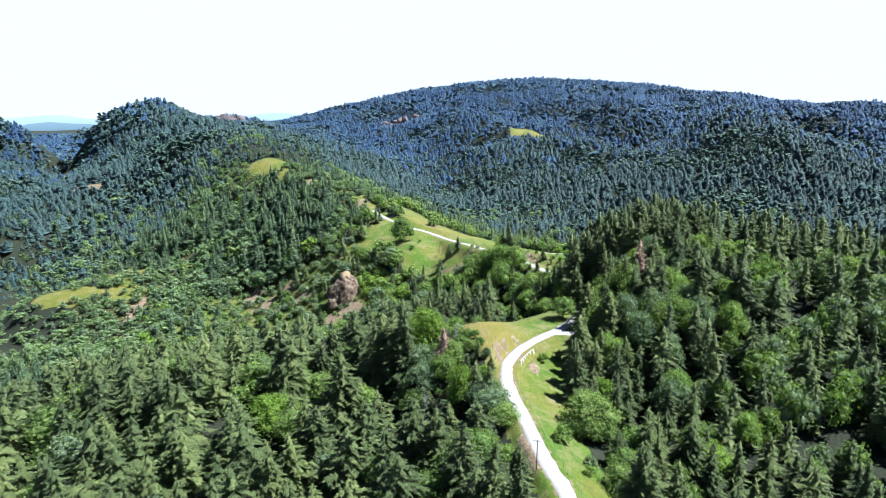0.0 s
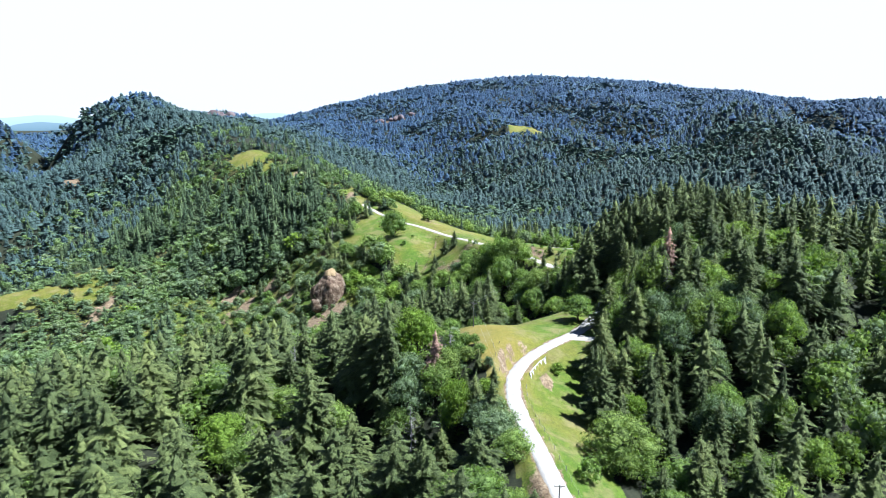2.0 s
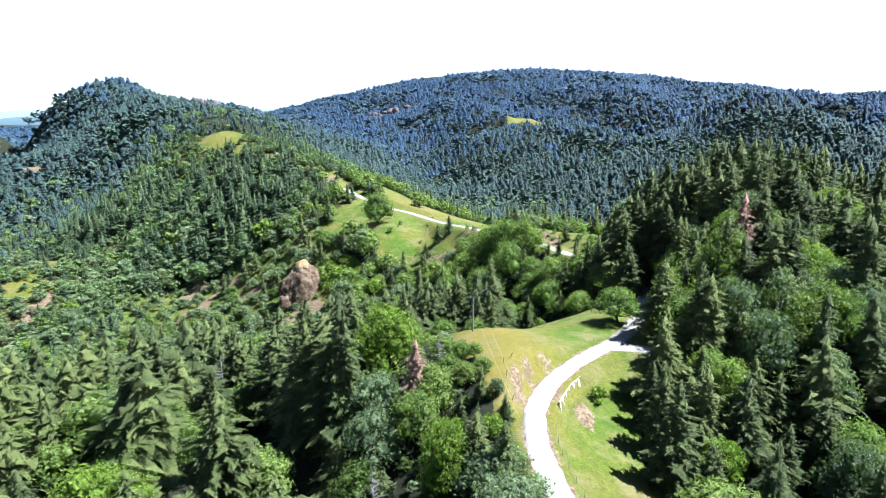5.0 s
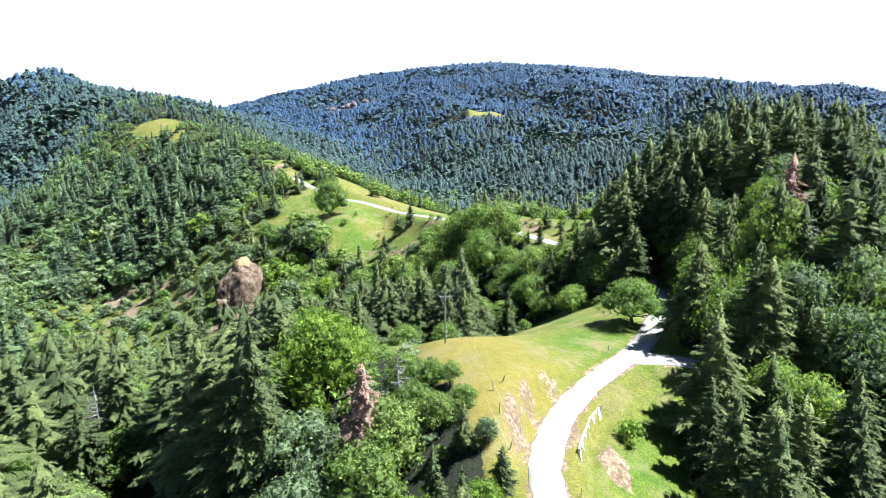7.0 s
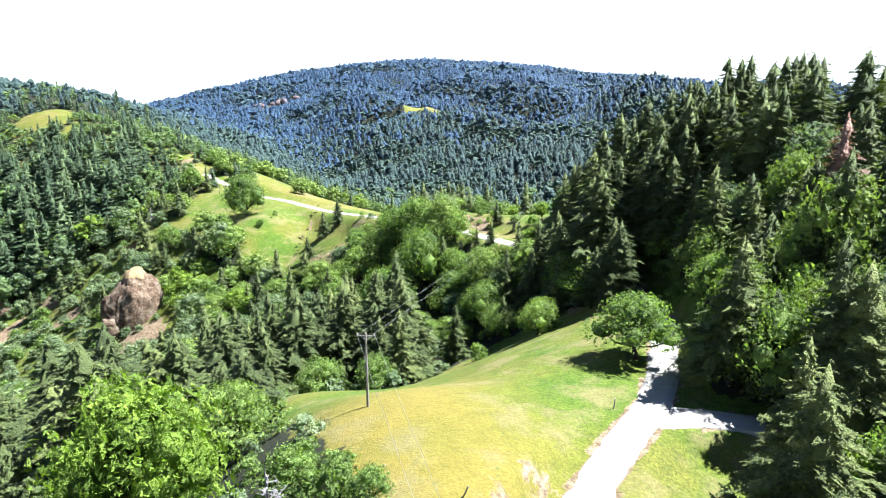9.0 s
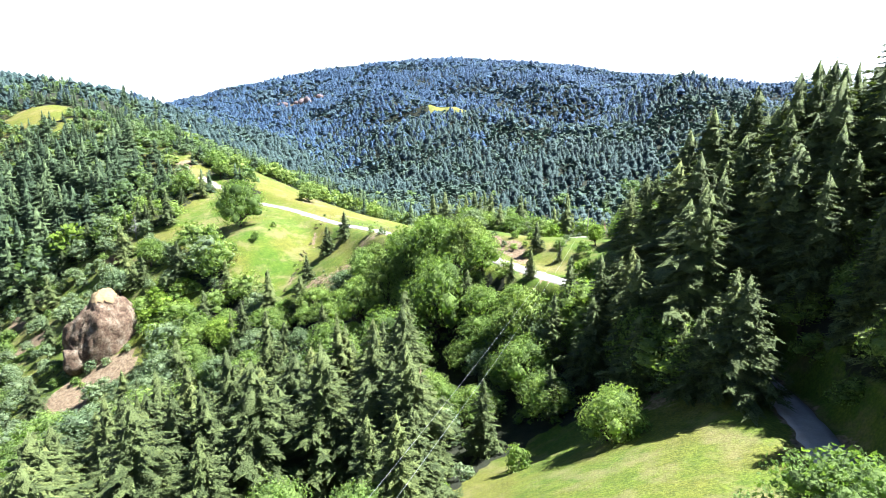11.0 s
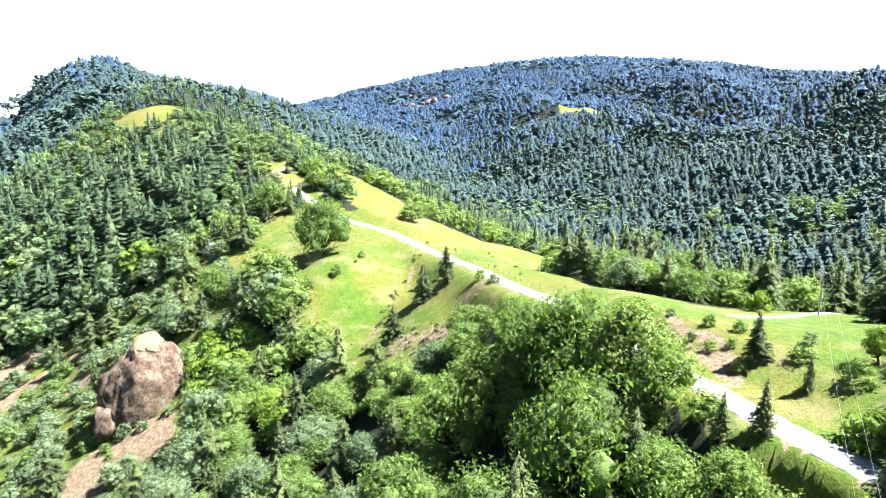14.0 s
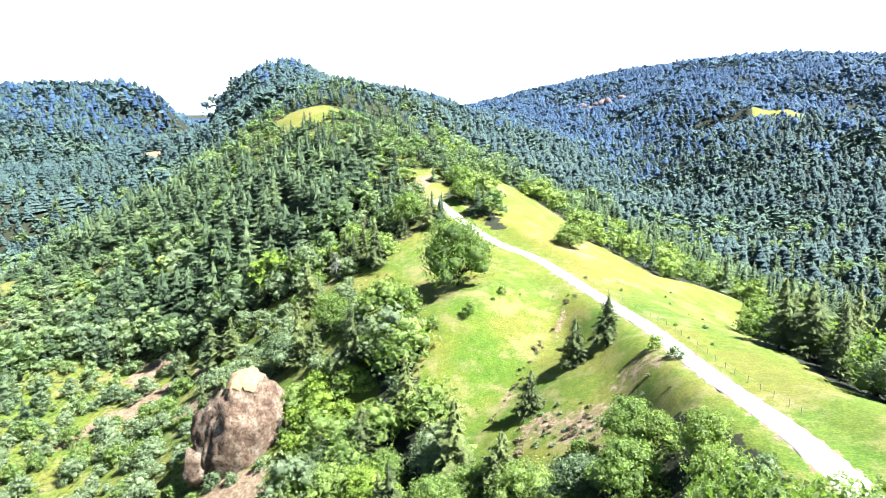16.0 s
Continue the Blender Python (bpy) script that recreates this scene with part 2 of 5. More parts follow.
# ---------------------------------------------------------------- the lie of the land
# crests, shoulders and valley lines: x ahead-right, y ahead, height of the bare ground
LAND = [
    # the spine under the road, and the grassy knoll
    [(60, -300, 30), (40, -160, 38), (33, -60, 43), (29, 5, 46), (21, 50, 47.5), (17, 84, 48.5)],
    [(13, 95, 52), (16, 104, 54.2), (15, 114, 53), (12, 126, 51.8), (10, 135, 50.2), (10, 145, 45.5), (14, 158, 38), (12, 185, 26)],
    [(0, 126, 48.6), (-2, 143, 43.5), (-4, 165, 37)],
    [(36, 122, 49), (48, 148, 48.5), (58, 172, 46)],
    [(38, 165, 42), (56, 193, 37.5), (50, 203, 31), (41, 209, 24)],
    # verge falling away on the right of the road
    [(42, 20, 41), (36, 55, 43), (30, 86, 44), (38, 98, 44), (52, 112, 44)],
    [(75, -20, 22), (70, 40, 26), (66, 84, 32)],
    # forested hill on the right
    [(84, 104, 44), (92, 140, 57), (96, 175, 65), (98, 212, 68), (104, 250, 58), (102, 285, 46), (92, 316, 38.5), (104, 350, 26)],
    [(120, 60, 30), (140, 125, 52), (180, 150, 60), (240, 190, 58), (340, 210, 40), (520, 180, 10)],
    [(62, 170, 46), (68, 200, 44), (72, 225, 43), (66, 242, 42)],
    # spine beyond, with the road on its left side
    [(52, 284, 46), (46, 301, 45), (40, 322, 41), (34, 343, 36), (22, 372, 31.5), (8, 404, 28.8), (-8, 431, 28.8), (-26, 452, 31), (-42, 464, 34)],
    [(-60, 470, 37), (-84, 488, 44), (-120, 536, 56), (-170, 580, 67), (-226, 612, 76), (-300, 720, 82), (-400, 880, 92), (-520, 1050, 102), (-590, 1180, 124), (-628, 1215, 142), (-680, 1205, 128)],
    [(-530, 1180, 86), (-480, 1200, 75), (-430, 1270, 74), (-390, 1340, 68)],
    # spurs and slopes falling to the right of it
    [(56, 296, 44.5), (72, 304, 41), (92, 316, 38.5)],
    [(60, 345, 31), (90, 370, 18), (130, 420, 0)],
    [(54, 374, 27), (31, 416, 19), (42, 476, 10), (60, 520, -8)],
    [(3, 466, 22), (-8, 510, 18), (-5, 577, 6), (60, 620, -22)],
    [(-128, 600, 48), (-128, 706, 33), (-62, 740, 0), (-75, 820, -10)],
    # grass slope, with its gully, and woods falling to the left of it
    [(32, 275, 34), (24, 303, 35), (15, 314, 29), (9, 285, 18), (5, 250, 9)],
    [(3, 371, 26.5), (-4, 367, 22.6), (-12, 352, 15.7), (-26, 342, 5)],
    [(15, 350, 27.5), (4, 332, 19), (-6, 318, 11), (-20, 300, 2)],
    [(-14, 418, 24.5), (-13, 388, 18.5), (-21, 364, 11)],
    [(-31, 399, 29.3), (-38, 382, 25), (-48, 366, 15), (-60, 358, 7)],
    [(-55, 428, 30), (-47, 404, 27), (-62, 400, 22), (-82, 380, 13), (-127, 433, 12), (-183, 452, 6), (-205, 476, 12), (-190, 500, 26), (-232, 530, 30)],
    [(-124, 472, 34), (-160, 530, 50)],
    [(-84, 335, -12), (-105, 366, -8), (-165, 417, -20), (-220, 452, -14)],
    # wooded shoulder in the left foreground
    [(0, 70, 34), (-20, 72, 26), (-66, 108, 22), (-110, 122, 20), (-146, 108, 18), (-220, 90, 0)],
    [(4, 10, 34), (-50, 10, 14), (-120, 0, 4), (-220, -40, -10)],
    [(-13, 137, 37), (-24, 150, 28), (-60, 180, 10), (-90, 240, -16)],
    [(-30, 230, 0), (-60, 290, -14), (-150, 330, -36), (-230, 360, -34)],
    # low spur with grass on the left, and the left valley
    [(-240, 420, -26), (-273, 403, -18), (-330, 400, -16), (-380, 380, -24)],
    [(-320, 120, -36), (-330, 280, -44), (-440, 420, -50), (-440, 510, -46), (-640, 560, -45)],
    [(-380, 700, 14), (-480, 760, 10), (-563, 787, 20), (-606, 952, 30), (-700, 900, 10)],
    [(-740, 1195, 116), (-800, 1185, 104), (-890, 1165, 95), (-990, 1170, 97), (-1060, 1210, 94), (-1200, 1140, 98), (-1420, 1270, 96), (-1600, 1250, 98), (-1900, 1300, 60)],
    [(-900, 1080, 72), (-870, 960, 46), (-800, 820, 14), (-700, 690, -20)],
    # rocky tops to the left of the far saddle
    [(-600, 1350, 92), (-583, 1486, 98), (-480, 1560, 70), (-420, 1750, 40), (-572, 2217, 44), (-480, 2350, 60)],
    [(-226, 1040, 42), (-300, 1250, 50), (-380, 1500, 50)],
    # the far valley and the long mountain
    [(330, 340, -15), (230, 560, -50), (150, 760, -62), (70, 930, -58), (10, 1200, -40), (-120, 1600, -8), (-300, 2000, 25)],
    [(206, 912, -46), (346, 1238, 4), (309, 1387, 52), (199, 1556, 70), (120, 1800, 72), (-205, 2140, 62)],
    [(420, 820, -10), (495, 1042, 42), (620, 1300, 90), (760, 1700, 120), (800, 2200, 140)],
    [(-460, 2480, 112), (-120, 2640, 186), (32, 2690, 199), (350, 2720, 211), (800, 2700, 200), (1250, 2640, 122), (1900, 2560, 100), (2700, 2500, 95)],
    [(560, 500, -30), (800, 800, -10), (1050, 1300, 66), (1400, 1900, 90)],
    [(0, 3300, 60), (1500, 3500, 20), (-1500, 3000, -20), (-2600, 2200, -20), (3200, 1000, 20), (1500, 400, 0)],
    [(-900, 300, -60), (-1500, 0, -50), (-700, -500, -40), (600, -500, -20), (1500, -600, -20), (0, -900, 0), (-1000, 1700, -10), (-1500, 2300, -20)],
]
ROUND = 12.0


def along(line, step):
    """Points every so many metres along a line of corners."""
    out = []
    for p, q in zip(line, line[1:]):
        n = max(1, int(round(math.dist(p[:2], q[:2]) / step)))
        out += [tuple(u + (v - u) * k / n for u, v in zip(p, q)) for k in range(n)]
    return out + [tuple(line[-1])]


def lie_of_land():
    pts = []
    for line in LAND:
        far = min(abs(p[0]) + max(0, p[1] - 200) for p in line)
        pts += along(line, 35 if far < 400 else 150)
    pts = np.array(pts)
    d = np.linalg.norm(pts[:, None, :2] - pts[None, :, :2], axis=2)
    k = np.sqrt(d * d + ROUND * ROUND)
    n = len(pts)
    full = np.zeros((n + 1, n + 1))
    full[:n, :n] = -k + np.diag(np.full(n, 1.5))
    full[:n, n] = full[n, :n] = 1
    w = np.linalg.solve(full, np.r_[pts[:, 2], 0])
    return pts[:, :2], w


NODES, WEIGHTS = lie_of_land()


def bare(x, y):
    """Height of the land before the road was cut into it."""
    x, y = np.asarray(x, float), np.asarray(y, float)
    flat_x, flat_y = x.ravel(), y.ravel()
    z = np.full(flat_x.shape, WEIGHTS[-1])
    for (u, v), w in zip(NODES, WEIGHTS[:-1]):
        z -= w * np.sqrt((flat_x - u) ** 2 + (flat_y - v) ** 2 + ROUND * ROUND)
    wave = np.zeros_like(z)
    for size, high in ((310.0, 7.0), (170.0, 4.5), (95.0, 2.6), (41.0, 1.2), (17.0, 0.55), (7.0, 0.2)):
        p, q = flat_x / size, flat_y / size
        wave += high * (np.sin(p * 2.1 + 1.3 * np.sin(q * 1.7 + size)) * np.cos(q * 2.3 + 1.1 * np.sin(p * 1.9)))
    far = np.clip((np.hypot(flat_x, flat_y - 150) - 260) / 420, 0.05, 0.75)
    # spurs and gullies running down the far mountain
    spur = np.sin(flat_x / 78 + 1.2 * np.sin(flat_y / 260) + 0.5) * 0.6 + np.sin(flat_x / 41 - 0.9 * np.sin(flat_y / 170 + 1)) * 0.3
    fade = np.clip((flat_y - 820) / 300, 0, 1) * np.clip((2560 - flat_y) / 500, 0, 1) * np.clip((flat_x + 260) / 200, 0, 1)
    fade *= np.clip(np.hypot(flat_x - 199, flat_y - 1556) / 130 - 0.5, 0, 1)
    return (z + wave * far + 26 * spur * fade).reshape(x.shape)


ROAD_LINE = [(60, -300, 31), (40, -160, 39), (34, -60, 44), (30.5, 4, 47), (28, 17, 47.3), (25.4, 32, 47.6), (22.8, 50, 48), (20.6, 65, 48), (19.6, 77, 48),
             (20.8, 90, 48.1), (23.6, 98, 48.2), (27.4, 105.5, 48.4), (33, 113, 48.6), (39, 120, 48.6), (46.3, 127.7, 48.5), (52, 135.5, 48.3), (57, 144.5, 48), (62, 153.5, 47.6),
             (66, 163, 47), (70.5, 178, 46.2), (73.5, 198, 45), (72, 220, 43.6)]
SIDE_LINE = [(45, 125.8, 48.4), (50, 125.2, 48.4), (56, 123.4, 48.3), (59, 121.6, 48.0)]
ROAD_ON = [(72, 220, 43.6), (66.5, 237, 43), (60.5, 248, 43), (55, 257, 43), (48, 271, 43), (40.5, 286, 42.8), (36, 301, 42), (31.5, 316, 40),
           (24, 341, 35.3), (13, 373, 31.3), (3, 394, 29), (-8, 413, 28), (-29, 440, 29.2), (-47, 452, 31), (-66, 466, 36), (-82, 478, 42)]


def smooth_line(line, step):
    """The line rounded through its corners, a point about every step metres."""
    p = np.array(line, float)
    out = []
    for k in range(len(p) - 1):
        a, b, c, d = p[max(k - 1, 0)], p[k], p[k + 1], p[min(k + 2, len(p) - 1)]
        n = max(1, int(np.linalg.norm(c - b) / step))
        for s in np.arange(n) / n:
            out.append(0.5 * (2 * b + (c - a) * s + (2 * a - 5 * b + 4 * c - d) * s * s + (3 * b - a - 3 * c + d) * s ** 3))
    return np.array(out + [p[-1]])


MAIN_WAY = smooth_line(ROAD_LINE + ROAD_ON[1:], 1.5)
WAY = np.concatenate([MAIN_WAY, smooth_line(SIDE_LINE, 1.5)])


def road_near(x, y):
    """Distance to the middle of the road, and the road's height there."""
    x, y = np.asarray(x, float).ravel(), np.asarray(y, float).ravel()
    best, high = np.full(x.shape, 1e9), np.zeros(x.shape)
    for k in range(0, len(WAY)):
        d = np.hypot(x - WAY[k, 0], y - WAY[k, 1])
        m = d < best
        best[m], high[m] = d[m], WAY[k, 2]
    return best, high


def land(x, y):
    """Height of the ground, with the road's bench cut into it."""
    x, y = np.asarray(x, float), np.asarray(y, float)
    z = bare(x, y).ravel()
    near = (np.abs(x.ravel()) < 250) & (y.ravel() < 620)
    if near.any():
        d, h = road_near(x.ravel()[near], y.ravel()[near])
        px, py = x.ravel()[near], y.ravel()[near]
        fall = np.where(py > 250, 11.0, 3.6)
        s = np.clip((d - 3.4) / fall, 0, 1)
        # the fill held by the plank wall drops sharply
        held = (py > 92) & (py < 108) & (px > 24) & (px - 26.6 > (py - 93) * 0.52)
        s = np.where(held, np.clip((d - 4.0) / 0.9, 0, 1), s)
        s = s * s * (3 - 2 * s)
        low = np.where(held & (d > 4.2), np.minimum(z[near], h - 2.4 * np.clip((12 - d) / 5, 0, 1)), z[near])
        z[near] = (h - 0.06) * (1 - s) + low * s
    return z.reshape(x.shape)

# ---------------------------------------------------------------- end of the land


# ---------------------------------------------------------------- what grows where
MEADOWS = [
    [(18, 78), (13, 84), (10.5, 94), (8, 106), (6, 118), (0, 130), (-4, 142), (-6, 158), (-5, 172), (6, 170), (15, 172), (24, 190), (34, 203), (46, 206), (56, 200), (64, 184), (62, 160), (54, 140), (40, 118), (24, 98)],
    [(57, 138), (64, 138), (72, 158), (76, 172), (68, 172), (60, 150)],
    [(32, -30), (50, -20), (46, 30), (42, 52), (46, 72), (43, 84), (46, 98), (54, 110), (59, 122), (50, 130), (34, 108), (24, 95), (20, 84), (22, 50)],
    [(38, 286), (32, 302), (26, 318), (14, 330), (4, 326), (-8, 330), (-24, 342), (-38, 354), (-46, 366), (-52, 384), (-72, 392), (-86, 412), (-84, 440), (-62, 466), (-42, 462), (-30, 446), (-8, 420), (16, 366), (34, 316)],
    [(60, 238), (70, 242), (90, 270), (108, 300), (106, 322), (92, 318), (84, 296), (66, 256)],
    [(50, 262), (58, 250), (64, 244), (70, 256), (80, 277), (92, 298), (100, 318), (84, 322), (62, 312), (52, 322), (47, 345), (41, 372), (36, 400), (42, 416), (46, 480), (30, 484), (12, 466), (2, 480), (-14, 500), (-36, 540), (-56, 570), (-84, 590), (-92, 560), (-70, 508), (-48, 466), (-10, 420), (14, 376), (34, 318)],
]
SPOTS = [(-224, 604, 22, 24), (-196, 579, 6, 11), (-163, 552, 9, 8), (-145, 540, 7, 6), (-118, 521, 8, 5), (-102, 508, 6, 7), (-87, 491, 6, 8), (-112, 640, 8, 16), (-97, 512, 5, 12), (-345, 388, 30, 18), (-322, 440, 24, 14), (-292, 392, 16, 12), (-365, 424, 18, 14), (-310, 412, 12, 12), (206, 1630, 54, 180), (102, 346, 9, 14), (-62, 352, 10, 12)]
BARE_SPOTS = [(-95, 563, 6, 14), (-160, 553, 6, 5), (-128, 706, 12, 22), (-545, 780, 24, 18), (-92, 318, 6, 15), (-84, 333, 10, 9), (-99, 326, 6, 10), (-132, 378, 8, 5), (-96, 494, 4, 9), (-168, 392, 6, 14), (-150, 408, 6, 10), (-186, 412, 5, 14), (-178, 374, 5, 12), (-277, 370, 5, 18),
              (-980, 1020, 22, 26), (-1030, 1110, 30, 20), (-930, 960, 18, 24), (-1120, 1090, 34, 18), (-1060, 1050, 20, 16), (-158, 556, 5, 6), (-116, 648, 5, 14), (-97, 500, 4, 8), (-431, 1625, 38, 34), (-560, 1405, 42, 30), (-205, 2130, 60, 26), (-130, 2142, 30, 20)]
# torn banks and dry brush on the grass: x, y, radius across, radius ahead, strength
TORN = [(17.6, 98, 1.5, 5, 0.85), (21.0, 105, 1.6, 4, 0.7), (26, 112, 2.5, 3, 0.5), (9, 114, 1.5, 7, 0.4), (32, 93.5, 2.0, 4, 1.0), (27, 100, 1.3, 5, 0.8), (51.0, 285, 2.2, 9, 1.0), (55.5, 275, 2.2, 8, 1.0), (3, 342, 9, 6, 0.62), (-8, 346, 6, 4, 0.6),
        (-13, 394, 0.9, 9, 0.7), (-16, 378, 0.8, 7, 0.65), (-19, 362, 2, 5, 0.55), (12, 352, 7, 6, 0.5), (2, 428, 7, 3, 0.5), (-16, 455, 9, 4, 0.55), (60, 192, 3, 4, 0.6), (22, 28, 4, 10, 0.8), (-70, 520, 8, 30, 0.6), (-20, 480, 8, 20, 0.45)]


def inside(x, y, corners):
    hit = np.zeros(x.shape, bool)
    for (ax, ay), (bx, by) in zip(corners, corners[1:] + corners[:1]):
        cross = (ay > y) != (by > y)
        hit ^= cross & (x < (bx - ax) * (y - ay) / (by - ay + 1e-9) + ax)
    return hit


def open_ground(x, y):
    """1 on grass, 0 under trees."""
    x, y = np.asarray(x, float), np.asarray(y, float)
    g = np.zeros(x.shape)
    for m in MEADOWS:
        g[inside(x, y, m)] = 1
    for u, v, r, q in SPOTS:
        g[((x - u) / r) ** 2 + ((y - v) / q) ** 2 < 1 + 0.25 * np.sin(x * 0.3 + v) * np.cos(y * 0.23)] = 1
    return g


def scrub_land(x, y):
    """The brushy slope to the left, below the red rock."""
    return (x > -235) & (x < -62 - 0.5 * np.clip(y - 372, 0, 60)) & (y > 285) & (y < 436 + 0.1 * x)


def bare_earth(x, y):
    x, y = np.asarray(x, float), np.asarray(y, float)
    g = np.zeros(x.shape)
    for u, v, r, q in BARE_SPOTS:
        g[((x - u) / r) ** 2 + ((y - v) / q) ** 2 < 1 + 0.4 * np.sin(x * 0.21 + v) * np.cos(y * 0.17)] = 1
    return g


# ---------------------------------------------------------------- ground and road
def steps(marks):
    """Grid lines: (from, step) pairs and the end."""
    out = []
    for (a, s), (b, _) in zip(marks, marks[1:]):
        n = max(1, int(round((b - a) / s)))
        out += [a + (b - a) * k / n for k in range(n)]
    return np.array(out + [marks[-1][0]])


def mesh_from(name, verts, faces, material, smooth=False):
    """A mesh from arrays; faces all of one size."""
    me = bpy.data.meshes.new(name)
    verts, faces = np.asarray(verts, np.float32), np.asarray(faces, np.int32)
    n, k = faces.shape
    me.vertices.add(len(verts))
    me.vertices.foreach_set("co", verts.ravel())
    me.loops.add(n * k)
    me.loops.foreach_set("vertex_index", faces.ravel())
    me.polygons.add(n)
    me.polygons.foreach_set("loop_start", np.arange(0, n * k, k, dtype=np.int32))
    if smooth:
        me.polygons.foreach_set("use_smooth", np.ones(n, bool))
    for m in material if isinstance(material, list) else [material]:
        me.materials.append(m)
    me.update(calc_edges=True)
    return me


def build_ground():
    xs = steps([(-4200, 160), (-1500, 60), (-700, 25), (-430, 7), (-300, 6), (-130, 2.5), (10, 1.25), (62, 2.5), (130, 6), (300, 25), (900, 60), (2000, 160), (4200, 1)])
    ys = steps([(-1200, 120), (-300, 30), (-40, 6), (0, 2.5), (86, 1.25), (132, 2.5), (215, 1.6), (330, 2.5), (480, 5), (700, 15), (1300, 30), (2900, 120), (4600, 1)])
    gx, gy = np.meshgrid(xs, ys)
    gz = land(gx, gy)
    nx, ny = len(xs), len(ys)
    idx = np.arange(nx * ny).reshape(ny, nx)
    faces = np.stack([idx[:-1, :-1], idx[:-1, 1:], idx[1:, 1:], idx[1:, :-1]], -1).reshape(-1, 4)
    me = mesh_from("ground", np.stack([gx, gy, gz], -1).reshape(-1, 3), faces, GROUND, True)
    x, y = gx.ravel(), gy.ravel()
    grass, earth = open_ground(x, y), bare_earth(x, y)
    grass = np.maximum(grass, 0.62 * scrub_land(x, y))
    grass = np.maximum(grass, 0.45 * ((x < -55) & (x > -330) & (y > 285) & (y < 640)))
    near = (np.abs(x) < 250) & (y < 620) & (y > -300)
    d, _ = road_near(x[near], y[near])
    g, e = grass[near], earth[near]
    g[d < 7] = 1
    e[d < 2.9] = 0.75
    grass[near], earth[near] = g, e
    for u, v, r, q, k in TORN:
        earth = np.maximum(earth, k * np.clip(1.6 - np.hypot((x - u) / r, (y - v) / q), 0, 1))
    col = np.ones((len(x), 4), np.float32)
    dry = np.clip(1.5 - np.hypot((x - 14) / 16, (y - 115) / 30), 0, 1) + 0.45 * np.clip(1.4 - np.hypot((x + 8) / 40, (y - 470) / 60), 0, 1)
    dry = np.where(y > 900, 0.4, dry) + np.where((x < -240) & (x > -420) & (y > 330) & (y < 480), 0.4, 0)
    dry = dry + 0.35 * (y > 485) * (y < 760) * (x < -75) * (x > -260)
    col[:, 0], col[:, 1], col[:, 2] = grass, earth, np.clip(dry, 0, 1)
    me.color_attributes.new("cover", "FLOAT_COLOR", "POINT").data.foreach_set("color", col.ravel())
    return tagged(new("ground", me), "rolling hills of grass, bare earth and forest floor", "ground", kind="structure")


build_ground()


def build_road(name, line, width, label):
    c = smooth_line(line, 1.5)
    t = np.gradient(c[:, :2], axis=0)
    t /= np.linalg.norm(t, axis=1)[:, None]
    side = np.stack([t[:, 1], -t[:, 0]], 1)
    rng = np.random.RandomState(3)
    prof = [(-1.0, -0.35), (-0.9, 0.06), (-0.5, 0.10), (0, 0.14), (0.5, 0.10), (0.9, 0.06), (1.0, -0.35)]
    verts = []
    for k, (u, h) in enumerate(prof):
        w = width / 2 * u * (1 + (0.07 * rng.randn(len(c)) if abs(u) > 0.8 else 0))
        verts.append(np.column_stack([c[:, :2] + side * np.asarray(w).reshape(-1, 1), c[:, 2] + h]))
    v = np.stack(verts, 1)
    n, m = v.shape[:2]
    idx = np.arange(n * m).reshape(n, m)
    faces = np.stack([idx[:-1, :-1], idx[:-1, 1:], idx[1:, 1:], idx[1:, :-1]], -1).reshape(-1, 4)
    return tagged(new(name, mesh_from(name, v.reshape(-1, 3), faces, ROAD, True)), label, "road", kind="structure")


# glow colours, low and high: bright sky, then hills paled to imitate haze
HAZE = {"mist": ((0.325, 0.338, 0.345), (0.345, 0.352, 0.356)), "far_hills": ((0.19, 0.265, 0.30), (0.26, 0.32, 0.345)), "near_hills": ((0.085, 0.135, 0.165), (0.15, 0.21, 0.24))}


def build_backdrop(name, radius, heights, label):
    """Glowing ring of mist or haze-painted far hills, beyond the last of the land."""
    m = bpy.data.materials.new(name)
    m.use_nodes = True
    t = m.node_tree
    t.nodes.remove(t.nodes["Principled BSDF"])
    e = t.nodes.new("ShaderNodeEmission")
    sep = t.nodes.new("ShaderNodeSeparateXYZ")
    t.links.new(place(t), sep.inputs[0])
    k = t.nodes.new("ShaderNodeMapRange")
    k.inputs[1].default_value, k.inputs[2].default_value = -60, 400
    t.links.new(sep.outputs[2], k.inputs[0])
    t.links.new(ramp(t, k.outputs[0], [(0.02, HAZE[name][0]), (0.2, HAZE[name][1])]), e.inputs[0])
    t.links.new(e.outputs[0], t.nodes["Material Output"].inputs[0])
    ang = np.linspace(0, 2 * np.pi, 241)
    v = []
    for z in heights(ang):
        v.append(np.stack([np.cos(ang) * radius, 300 + np.sin(ang) * radius, z], 1))
    v = np.stack(v)
    idx = np.arange(2 * 241).reshape(2, 241)
    faces = np.stack([idx[:-1, :-1], idx[:-1, 1:], idx[1:, 1:], idx[1:, :-1]], -1).reshape(-1, 4)
    return tagged(new("backdrop", mesh_from("backdrop", v.reshape(-1, 3), faces, m, True)), label, "backdrop", kind="structure")


def far_hills(ang):
    return -400 + 0 * ang, 26 + 26 * np.sin(ang * 11 + 1.2) + 16 * np.sin(ang * 23 + 2) + 7 * np.sin(ang * 61) + 3 * np.sin(ang * 113)


def near_hills(ang):
    return -400 + 0 * ang, -14 + 22 * np.sin(ang * 17 + 2.1) + 12 * np.sin(ang * 37 + 2) + 5 * np.sin(ang * 83)


